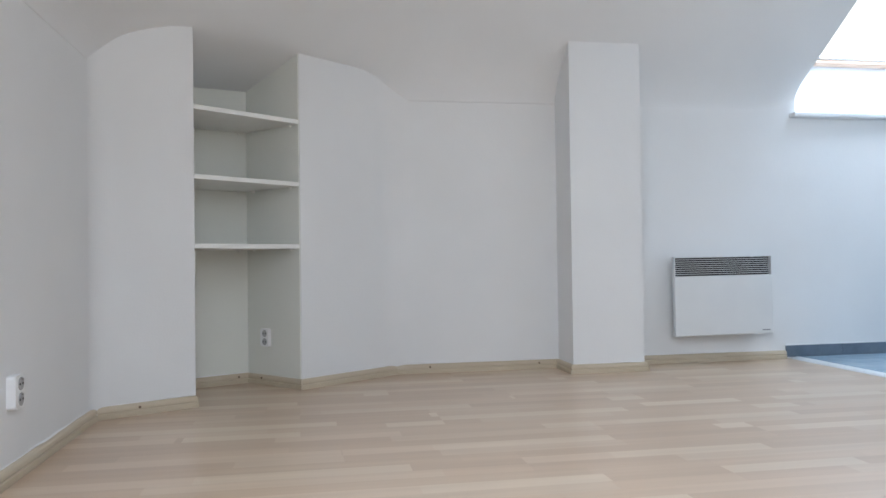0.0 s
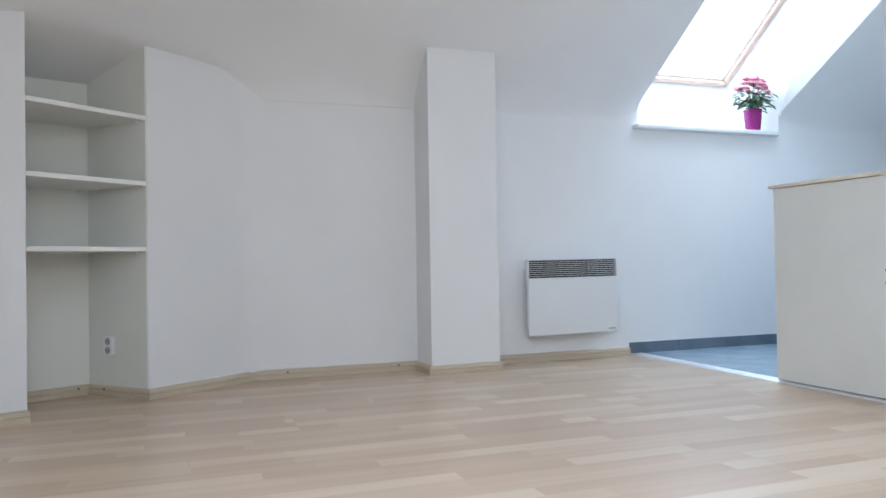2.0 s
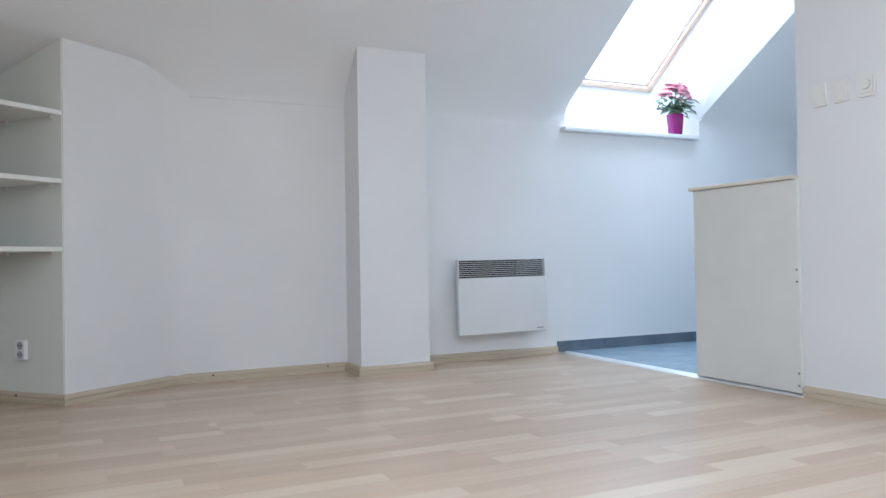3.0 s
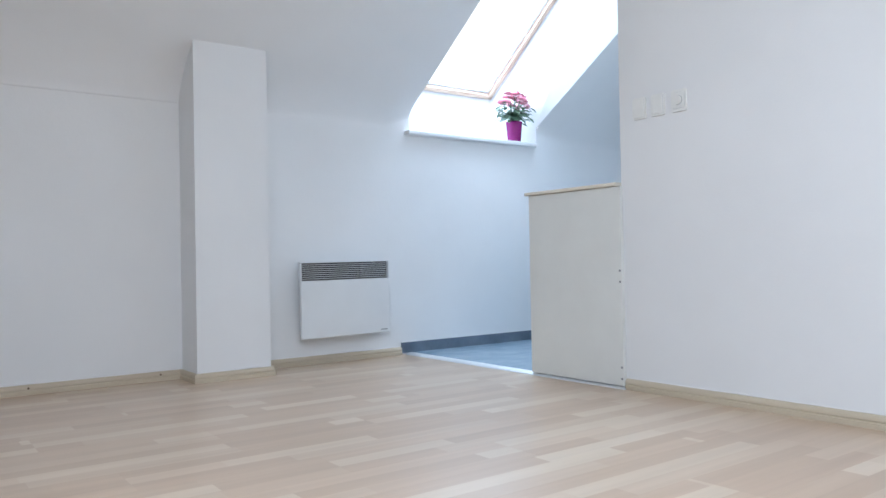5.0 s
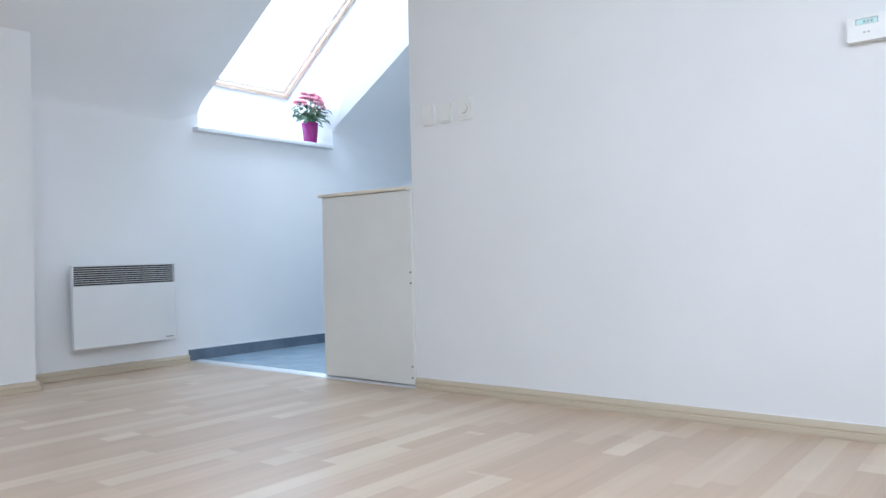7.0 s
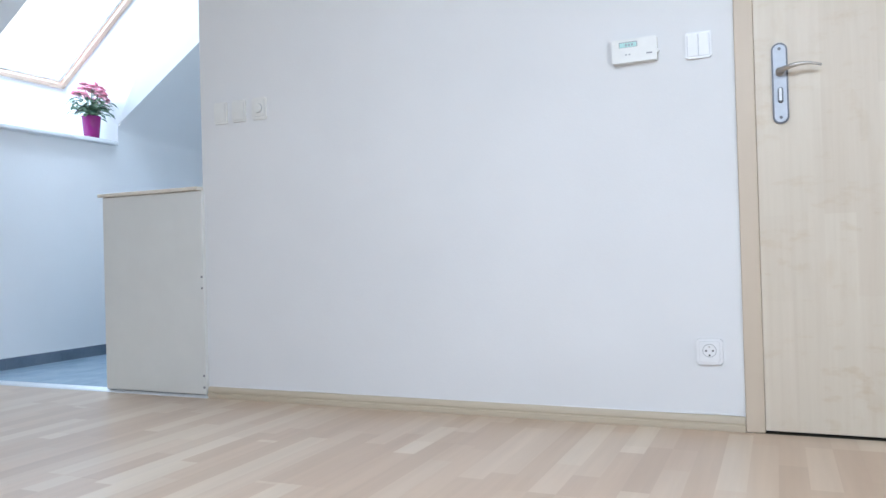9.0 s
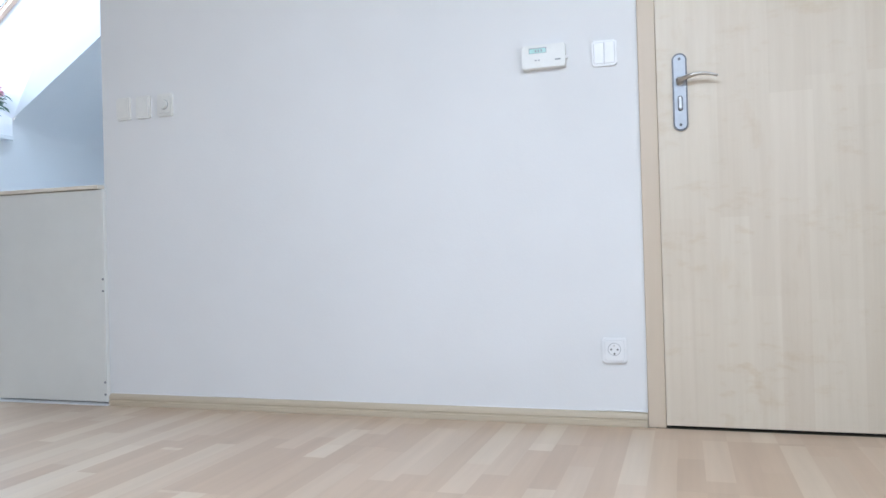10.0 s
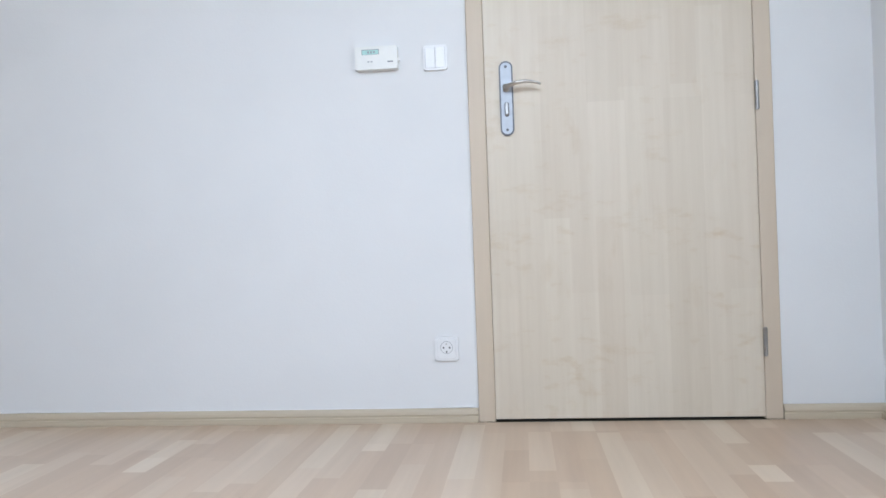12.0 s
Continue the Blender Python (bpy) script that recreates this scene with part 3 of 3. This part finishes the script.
# ---- the shelf niche ----
for z, lab in ((1.137, "white shelf board at the top of the niche"), (0.873, "white shelf board in the middle of the niche"), (0.610, "lowest white shelf board over the open niche bottom")):
    inset = Vector((-0.6, 0.8)) * 0.004
    edge = [NICHE_L + inset + dd * 0.002, NICHE_R + inset - dd * 0.002, NICHE_C + Vector((-0.004, -0.006)), NICHE_B + Vector((0.006, -0.001))]
    sh = thing("shelf", (-0.54, 3.1, z - 0.018), lab, "shelf", "niche shelves")
    bm = upright(edge, z - 0.018, z)
    bmesh.ops.bevel(bm, geom=bm.edges[:], offset=0.0012, segments=1, affect="EDGES")
    part("board", bm, SHELF_WHITE, sh)
    for p in (NICHE_R.lerp(NICHE_C, 0.12), NICHE_R.lerp(NICHE_C, 0.85), NICHE_C.lerp(NICHE_B, 0.1)):
        c = p.lerp(Vector((-0.54, 3.1)), 0.04)
        part("bracket", box((c.x - 0.006, c.y - 0.006, z - 0.028), (c.x + 0.006, c.y + 0.006, z - 0.0185), 0.002, 1), SHELF_WHITE, sh, "small white shelf support")


# ---- things on the walls: built facing -y at the origin, then turned ----
def placed(ob_root, m):
    ob_root.matrix_basis = m
    return ob_root


def wall_thing(name, label, category, group=""):
    ob = new(name)
    ob.empty_display_size = 0.05
    return tagged(ob, label, category, group)


def front_disc(bm, x, z, y, r, deep, n=18, r2=None):
    add_cylinder(bm, r, r if r2 is None else r2, Matrix.Translation((x, y, z)) @ pose(0, 0, 0, 90), deep, n)
    return bm


def rounded_plate(w, h, r, y0, y1, n=6, soft=0.002):
    pts = []
    for cx, cz, a in ((w / 2 - r, h / 2 - r, 0), (-w / 2 + r, h / 2 - r, 90), (-w / 2 + r, -h / 2 + r, 180), (w / 2 - r, -h / 2 + r, 270)):
        for i in range(n + 1):
            t = radians(a + 90 * i / n)
            pts.append((cx + r * math.cos(t), cz + r * math.sin(t)))
    bm = prism(pts, y0, y1, lambda u, v, q: (u, q, v))
    if soft:
        rim = [e for e in bm.edges if all(abs(v.co.y - min(y0, y1)) < 1e-6 for v in e.verts)]
        bmesh.ops.bevel(bm, geom=rim, offset=soft, segments=2, profile=0.5, affect="EDGES")
    return bm


TO_EAST = pose(0, 0, 0, 0, 0, -90)     # turns a thing's front from -y to -x


def east(y, z):
    return Matrix.Translation((DOOR_X - 0.0005, y, z)) @ TO_EAST


def light_switch(rockers, w, h, label, plastic=WHITE_PLASTIC):
    s = wall_thing("light_switch", label, "switch")
    part("frame", rounded_plate(w, h, 0.008, -0.0085, 0.0, soft=0.003), plastic, s)
    inner = w - 0.012
    # a grey plate gives the shade between frame and rockers as colour
    part("groove", rounded_plate(w - 0.0105, h - 0.0125, 0.004, -0.0090, -0.0080, soft=0), GROOVE_SHADE, s, "thin grey plate painting the groove's shade")
    for k in range(rockers):
        x0 = -inner / 2 + k * inner / rockers
        bm = box((x0 + 0.0006, -0.0125, -h / 2 + 0.007), (x0 + inner / rockers - 0.0006, -0.0075, h / 2 - 0.007), 0.0015)
        for v in bm.verts:
            if v.co.z < 0:
                v.co.y += 0.0018 * (v.co.y < -0.009)
        part("rocker", bm, plastic, s)
    return s


placed(light_switch(2, 0.074, 0.078, "white double-rocker light switch beside the door frame"), east(0.006, 1.134))
placed(light_switch(1, 0.062, 0.084, "ivory single-rocker light switch at the wall's end", IVORY_PLASTIC), east(1.785, 1.115))
placed(light_switch(1, 0.062, 0.084, "ivory light switch between switch and dimmer", IVORY_PLASTIC), east(1.696, 1.115))
dimmer = wall_thing("dimmer", "ivory wall control with a round centre", "switch")
part("frame", rounded_plate(0.066, 0.084, 0.008, -0.0085, 0.0, soft=0.003), IVORY_PLASTIC, dimmer)
# grey plate and ring paint the shade round cover and knob
part("groove", rounded_plate(0.0515, 0.0615, 0.007, -0.0094, -0.0083, soft=0), HOLE_GREY, dimmer, "thin grey plate painting the groove's shade")
part("cover", rounded_plate(0.05, 0.06, 0.006, -0.0115, -0.008, soft=0.0015), IVORY_PLASTIC, dimmer)
part("ring", front_disc(bmesh.new(), 0, 0, -0.0125, 0.019, 0.004, 28, 0.016), HOLE_GREY, dimmer, "grey ring painting the shade round the knob")
part("knob", front_disc(bmesh.new(), 0, 0, -0.016, 0.0165, 0.009, 28), IVORY_PLASTIC, dimmer)
placed(dimmer, east(1.600, 1.115))


def socket(label):
    s = wall_thing("wall_socket", label, "socket")
    part("frame", rounded_plate(0.073, 0.076, 0.008, -0.009, 0.0, soft=0.003), WHITE_PLASTIC, s)
    # shade round the cover, painted as the rim of a grey plate
    part("groove", rounded_plate(0.0575, 0.0615, 0.006, -0.0094, -0.0085, soft=0), GROOVE_SHADE, s, "thin grey plate painting the groove's shade")
    part("cover", rounded_plate(0.056, 0.060, 0.005, -0.0125, -0.0085, soft=0.0015), WHITE_PLASTIC, s)
    # nothing is sunk: the grey disc's rim paints the well's shade
    part("well", front_disc(bmesh.new(), 0, 0.004, -0.0122, 0.0195, 0.0016, 30), HOLE_GREY, s, "flat grey disc painting the plug well's shade")
    part("well_floor", front_disc(bmesh.new(), 0, 0.004, -0.0128, 0.0180, 0.0012, 30), WHITE_PLASTIC, s)
    for x, z in ((-0.0095, 0.0035), (0.0095, 0.0035), (0, -0.0095)):
        part("hole", front_disc(bmesh.new(), x, z, -0.0134, 0.0028, 0.0012, 12), DARK, s, "dark pin hole")
    pin = front_disc(bmesh.new(), 0, 0.0155, -0.0155, 0.0024, 0.006, 12)
    part("earth_pin", pin, NICKEL, s, "metal earth pin")
    return s


placed(socket("white single wall socket low beside the door frame"), east(0.001, 0.229))


def double_socket(label):
    s = wall_thing("double_socket", label, "socket", "double sockets")
    part("housing", rounded_plate(0.060, 0.084, 0.008, -0.022, 0.0, soft=0.006), WHITE_PLASTIC, s)
    for z in (0.0195, -0.0195):
        # flat grey discs put the shade of the two wells into colour
        part("well", front_disc(bmesh.new(), 0.004, z, -0.0226, 0.0165, 0.002, 26), HOLE_GREY, s, "flat grey disc painting the plug well's shade")
        for x, dz in ((-0.004, 0.0), (0.015, 0.0)):
            part("hole", front_disc(bmesh.new(), x - 0.002, z + dz, -0.0242, 0.0030, 0.0014, 12), DARK, s, "dark pin hole")
        part("earth_pin", front_disc(bmesh.new(), 0.0035, z + 0.012, -0.026, 0.0024, 0.006, 10), NICKEL, s, "metal earth pin")
    return s


ds = double_socket("white surface-mounted double socket above the skirting")
placed(ds, Matrix.Translation((LEFT_X + 0.0005, 1.950, 0.221)) @ pose(0, 0, 0, 0, 0, 90))
e = (NICHE_R - NICHE_C).normalized()
at = NICHE_C.lerp(NICHE_R, 0.375)
ang = math.degrees(math.atan2(e.y, e.x))
second = copy_thing(ds, Matrix.Translation((at.x - 0.001, at.y - 0.001, 0.208)) @ pose(0, 0, 0, 0, 0, ang) @ Matrix.Diagonal((0.88, 0.88, 0.92, 1)))
tagged(second, "white surface-mounted double socket inside the shelf niche")

# thermostat
th = wall_thing("thermostat", "cream digital room thermostat with a cyan display", "thermostat")
part("housing", rounded_plate(0.134, 0.071, 0.004, -0.026, 0.0, soft=0.004), IVORY_PLASTIC, th)
part("bezel", box((-0.045, -0.0268, 0.010), (0.010, -0.0255, 0.0265), 0.0004, 1), GREY_MARK, th, "grey display bezel")
part("display", box((-0.043, -0.0274, 0.0105), (0.008, -0.0264, 0.0240), 0.0003, 1), LCD, th, "pale cyan display")
for k in range(3):
    part("digit_bar", box((-0.026 + k * 0.009, -0.0278, 0.0135), (-0.021 + k * 0.009, -0.0272, 0.0205)), GREY_MARK, th)
for x in (-0.024, -0.014):
    part("button", box((x - 0.003, -0.0275, -0.014), (x + 0.003, -0.0255, -0.010), 0.0006, 1), HOLE_GREY, th)
part("maker_bar", box((0.036, -0.0266, -0.016), (0.053, -0.0256, -0.012)), GREY_MARK, th, "dark maker's mark")
part("side_wheel", front_disc(bmesh.new(), 0.067, -0.008, -0.014, 0.006, 0.01, 14), IVORY_PLASTIC, th)
placed(th, east(0.189, 1.1400))

# ---- heater ----
HW, HH, HD = 0.536, 0.393, 0.085
heater = wall_thing("convector_heater", "white wall-mounted electric convector heater with a slotted top", "heater")
GT, GB, HB = HH / 2 - 0.006, HH / 2 - 0.096, -HD + 0.026
part("front_panel", box((-HW / 2, -HD, -HH / 2), (HW / 2, HB, GB), 0.005), HEATER_WHITE, heater, "white enamelled front panel")
for x in (-HW / 2, HW / 2 - 0.006):
    part("side_rail", box((x, -HD + 0.0005, GB + 0.0005), (x + 0.006, HB, GT - 0.0005), 0.001, 1), HEATER_WHITE, heater)
part("top_rail", box((-HW / 2, -HD, GT), (HW / 2, HB, HH / 2), 0.002), HEATER_WHITE, heater)
part("rear_box", box((-HW / 2 + 0.035, HB + 0.0005, -HH / 2 + 0.02), (HW / 2 - 0.035, 0.0, HH / 2 - 0.02), 0.004), HEATER_WHITE, heater)
# near-black sheet paints the shade of the hollow outlet behind the slats
part("grille_backing", box((-HW / 2 + 0.005, -HD + 0.020, GB), (HW / 2 - 0.005, -HD + 0.025, GT)), GRILL_SHADE, heater, "near-black sheet painting the shade inside the outlet")
for k in range(8):
    z = GB + 0.0095 + k * 0.0102
    part("slat", box((-HW / 2 + 0.0065, -HD - 0.0002, z - 0.0012), (HW / 2 - 0.0065, -HD + 0.004, z + 0.0012), 0.0005, 1), HEATER_WHITE, heater)
part("fan_block", box((0.085, -HD + 0.008, GB + 0.004), (0.155, -HD + 0.0155, GT - 0.004), 0.002, 1), DARK, heater, "dark element behind the slats")
part("maker_bar", box((HW / 2 - 0.062, -HD - 0.0008, -HH / 2 + 0.016), (HW / 2 - 0.018, -HD + 0.0004, -HH / 2 + 0.0215), 0.0003, 1), GREY_MARK, heater, "dark maker's mark")
part("top_button", box((HW / 2 - 0.118, -HD - 0.001, HH / 2 - 0.007), (HW / 2 - 0.104, -HD + 0.002, HH / 2 - 0.002), 0.0006, 1), WHITE_PLASTIC, heater)
for x in (-0.18, 0.18):
    part("wall_bracket", box((x - 0.02, 0.0, -0.13), (x + 0.02, 0.016, 0.12), 0.001, 1), GREY_MARK, heater, "grey steel wall bracket")
placed(heater, Matrix.Translation((1.848, BACK_Y - 0.0165, 0.340)) @ pose(0, 0, 0, 0, -0.35, 1.2))

# ---- door ----
door = thing("door_1", (DOOR_X, -0.55, 0), "closed flush door in pale maple veneer", "door", "", "structure")
XF = DOOR_X - 0.010
for nm, lo, hi in (("frame_side", (XF, -0.144, 0.0), (DOOR_X + 0.13, -0.092, 2.055)), ("frame_side", (XF, -0.996, 0.0), (DOOR_X + 0.13, -0.946, 2.055)), ("frame_top", (XF, -0.945, 1.992), (DOOR_X + 0.13, -0.145, 2.055))):
    part(nm, box(lo, hi, 0.003), CASING, door, "pale wood-effect door casing")
leaf = part("leaf", box((DOOR_X - 0.008, -0.9452, 0.008), (DOOR_X + 0.034, -0.1448, 1.990), 0.0015), VENEER, door, "pale maple veneered door leaf")
# dark slab painting the shade in the slit under the leaf
part("under_leaf_shade", box((DOOR_X + 0.03, -0.946, -0.006), (DOOR_X + 0.12, -0.144, 0.004)), DARK, door)
XL = DOOR_X - 0.008
plate_m = Matrix.Translation((XL, -0.2105, 0.9935)) @ TO_EAST


def on_plate(bm):
    bmesh.ops.transform(bm, matrix=plate_m, verts=bm.verts)
    return bm


hplate = part("handle_plate", on_plate(rounded_plate(0.042, 0.229, 0.0205, -0.006, 0.0, 10, 0.003)), PLATE_RIM, leaf, "long satin-steel handle plate")
part("plate_face", on_plate(rounded_plate(0.033, 0.219, 0.016, -0.0075, -0.004, 10, 0.001)), PLATE, hplate)
for z in (0.097, -0.097):
    part("screw", on_plate(front_disc(bmesh.new(), 0, z, -0.0080, 0.0044, 0.003, 14)), PLATE_RIM, hplate)
bm = front_disc(bmesh.new(), 0, 0.030, -0.016, 0.011, 0.022, 22)
part("collar", on_plate(bm), NICKEL, hplate, "", True)


def sweep(path, radii, n=12):
    bm = bmesh.new()
    rings = []
    for i, p in enumerate(path):
        a, b = path[max(i - 1, 0)], path[min(i + 1, len(path) - 1)]
        q = (Vector(b) - Vector(a)).to_track_quat("Z", "Y")
        rx, ry = radii[i]
        rings.append([bm.verts.new(Vector(p) + q @ Vector((rx * math.cos(2 * math.pi * k / n), ry * math.sin(2 * math.pi * k / n), 0))) for k in range(n)])
    for r, s in zip(rings, rings[1:]):
        for k in range(n):
            bm.faces.new((r[k], r[(k + 1) % n], s[(k + 1) % n], s[k]))
    bm.faces.new(rings[0])
    bm.faces.new(rings[-1][::-1])
    return bm


lever = []
for i in range(13):
    s = i / 12
    lever.append((0.002 + 0.102 * s, -0.030 - 0.018 * math.sin(min(1, s * 2.2) * math.pi / 2) + 0.006 * s, 0.031 + 0.015 * math.sin(s * math.pi * 0.80) - 0.008 * s))
lever = [(0.0, -0.020, 0.029)] + lever
part("lever", on_plate(sweep(lever, [(0.009, 0.009)] + [(0.0078 - 0.004 * i / 12, 0.0075 - 0.0040 * i / 12) for i in range(13)])), NICKEL, hplate, "curved brushed-nickel lever", True)
bm = rounded_plate(0.0066, 0.038, 0.0032, -0.022, -0.009, 6, 0.0026)
bmesh.ops.translate(bm, verts=bm.verts, vec=(0, 0, -0.034))
part("thumb_turn", on_plate(bm), STEEL_DARK, hplate, "small nickel thumb turn")
bm = rounded_plate(0.0145, 0.045, 0.0071, -0.0095, -0.006, 8, 0.001)
bmesh.ops.translate(bm, verts=bm.verts, vec=(0, 0, -0.034))
part("turn_rosette", on_plate(bm), PLATE_RIM, hplate, "dark oval rosette")
for z in (0.963, 0.231):
    bm = bmesh.new()
    hinge_x = DOOR_X - 0.0155
    add_cylinder(bm, 0.0062, 0.0062, Matrix.Translation((hinge_x, -0.9495, z + 0.021)), 0.040, 16)
    add_cylinder(bm, 0.0062, 0.0062, Matrix.Translation((hinge_x, -0.9495, z - 0.021)), 0.040, 16)
    add_cylinder(bm, 0.0045, 0.0045, Matrix.Translation((hinge_x, -0.9495, z)), 0.086, 12)
    part("hinge", bm, STEEL_DARK, door, "nickel barrel hinge")


# ---- flowering plant on the sill ----
PX, PY, PZ = 3.15, 3.468, 1.2792
plant = thing("potted_plant", (PX, PY, PZ), "pink-flowering plant in a magenta ceramic pot", "plant")
bm = bmesh.new()
prof = [(0.0, 0.0), (0.039, 0.0), (0.042, 0.004), (0.049, 0.075), (0.052, 0.122), (0.054, 0.125), (0.054, 0.129), (0.051, 0.130), (0.049, 0.120), (0.0, 0.116)]
N = 32
rings = [[bm.verts.new((PX + r * math.cos(2 * math.pi * k / N), PY + r * math.sin(2 * math.pi * k / N), PZ + z)) for k in range(N)] if r else [bm.verts.new((PX, PY, PZ + z))] for r, z in prof]
for r, s in zip(rings, rings[1:]):
    for k in range(N):
        a, b, c, d = r[k % len(r)], r[(k + 1) % len(r)], s[(k + 1) % len(s)], s[k % len(s)]
        bm.faces.new([v for i, v in enumerate((a, b, c, d)) if v not in (a, b, c, d)[:i]])
part("pot", bm, POT, plant, "glazed magenta pot", True)
bm = bmesh.new()
add_cylinder(bm, 0.048, 0.048, Matrix.Translation((PX, PY, PZ + 0.119)), 0.006, 24)
part("soil", bm, SOIL, plant)
rnd = random.Random(7)


def add_leaf(bm, base, way, size, width, droop):
    """A cupped oval leaf of six faces."""
    way = Vector(way).normalized()
    sidew = way.cross(Vector((0, 0, 1))).normalized()
    upw = sidew.cross(way)
    rows = []
    for s, w in ((0.0, 0.05), (0.3, 0.8), (0.65, 1.0), (1.0, 0.12)):
        c = Vector(base) + way * size * s - Vector((0, 0, 1)) * droop * size * s * s
        rows.append([bm.verts.new(c - sidew * width * w / 2 + upw * 0.12 * width * w), bm.verts.new(c), bm.verts.new(c + sidew * width * w / 2 + upw * 0.12 * width * w)])
    for r, q in zip(rows, rows[1:]):
        bm.faces.new((r[0], r[1], q[1], q[0]))
        bm.faces.new((r[1], r[2], q[2], q[1]))


stems, leaves = bmesh.new(), bmesh.new()
crown = Vector((PX, PY, PZ + 0.12))
heads = []
for i in range(26):
    a, r = rnd.uniform(0, 2 * math.pi), rnd.uniform(0.03, 0.118)
    tip = crown + Vector((r * math.cos(a), r * math.sin(a) * 0.7, rnd.uniform(0.035, 0.10)))
    midp = crown.lerp(tip, 0.5) + Vector((0, 0, 0.015))
    tube = sweep([crown, midp, tip], [(0.0022, 0.0022), (0.0018, 0.0018), (0.001, 0.001)], 5)
    me = bpy.data.meshes.new("tmp")
    tube.to_mesh(me)
    tube.free()
    stems.from_mesh(me)
    bpy.data.meshes.remove(me)
    for k in range(5):
        b = a + rnd.uniform(-1.3, 1.3)
        add_leaf(leaves, midp.lerp(tip, rnd.uniform(0.2, 1.0)), (math.cos(b), math.sin(b), rnd.uniform(-0.3, 0.6)), rnd.uniform(0.034, 0.056), rnd.uniform(0.022, 0.034), rnd.uniform(0.1, 0.5))
for i in range(110):
    a, r = rnd.uniform(0, 2 * math.pi), 0.115 * math.sqrt(rnd.random())
    b = a + rnd.uniform(-0.9, 0.9)
    base = crown + Vector((r * math.cos(a), r * math.sin(a) * 0.75, rnd.uniform(0.015, 0.115)))
    add_leaf(leaves, base, (math.cos(b), math.sin(b), rnd.uniform(-0.3, 0.5)), rnd.uniform(0.03, 0.05), rnd.uniform(0.02, 0.032), rnd.uniform(0.1, 0.5))
for i in range(17):
    a, r = i * 2.4, 0.112 * math.sqrt((i + 0.4) / 17)
    heads.append(crown + Vector((r * math.cos(a), r * math.sin(a) * 0.75, 0.205 - 5.2 * r * r + rnd.uniform(-0.018, 0.018) - 0.02)))
for hpos in heads:
    tube = sweep([crown, crown.lerp(hpos, 0.6) + Vector((0, 0, 0.02)), hpos], [(0.002, 0.002), (0.0016, 0.0016), (0.0014, 0.0014)], 5)
    me = bpy.data.meshes.new("tmp")
    tube.to_mesh(me)
    tube.free()
    stems.from_mesh(me)
    bpy.data.meshes.remove(me)
part("stems", stems, LEAF, plant)
part("foliage", leaves, LEAF, plant, "small dark green leaves")
for hpos in heads:
    bm = bmesh.new()
    face = Vector((rnd.uniform(-0.5, 0.3), rnd.uniform(-1, -0.2), rnd.uniform(0.3, 1.0))).normalized()
    q = face.to_track_quat("Z", "Y")
    for ringn, (cnt, tilt, size) in enumerate(((8, 0.15, 0.031), (7, 0.8, 0.026), (5, 1.8, 0.019))):
        for k in range(cnt):
            b = 2 * math.pi * k / cnt + ringn * 0.5
            add_leaf(bm, hpos, q @ Vector((math.cos(b), math.sin(b), tilt)), size * rnd.uniform(0.85, 1.15), size * 1.35, 0.1)
    part("flower", bm, PETAL, plant, "pink double flower")


# ---- laminate boards, each of three strips of short blocks ----
def board(x0, x1, y0, width):
    bm = bmesh.new()
    w = width / 3
    for k in range(3):
        ya, yb = y0 + k * w + 0.0, y0 + (k + 1) * w - 0.0
        x = x0 - rnd.uniform(0.0, 0.40)
        while x < x1:
            n = x + rnd.choice((0.38, 0.46, 0.54, 0.63, 0.72))
            a, b = max(x, x0), min(n, x1)
            if b - a > 0.00001:
                # flush within the board, a fine bevel only round its rim
                h = 0.0003
                rim = (k == 0, b >= x1 - 1e-6, k == 2, a <= x0 + 1e-6)
                xa, xb = a + h * rim[3], b - h * rim[1]
                yc, yd = ya + h * rim[0], yb - h * rim[2]
                top = [(xa, yc), (xb, yc), (xb, yd), (xa, yd)]
                e = 0.00008
                out = [(a - e * rim[3], ya - e * rim[0]), (b + e * rim[1], ya - e * rim[0]), (b + e * rim[1], yb + e * rim[2]), (a - e * rim[3], yb + e * rim[2])]
                vt = [bm.verts.new((*p, 0)) for p in top]
                bm.faces.new(vt)
                for i in range(4):
                    if rim[i]:
                        m = (i + 1) % 4
                        lip = [bm.verts.new((*out[q], -0.0002)) for q in (i, m)]
                        foot = [bm.verts.new((*out[q], -0.0085)) for q in (i, m)]
                        bm.faces.new((vt[i], lip[0], lip[1], vt[m]))
                        bm.faces.new((lip[0], foot[0], foot[1], lip[1]))
            x = n
    return bm


BW, BL = 0.193, 1.285
row = 0
y = RIGHT_Y - 0.05
while y < BACK_Y - 0.001:
    x = -1.1 - (row * 0.47) % BL
    while x < 2.284:
        a, b = max(x, -1.1), min(x + BL, 2.284)
        if b - a > 0.002:
            part("plank", board(a, b, y, min(BW, BACK_Y + 0.03 - y)), FLOORING, subfloor)
        x += BL
    y += BW
    row += 1
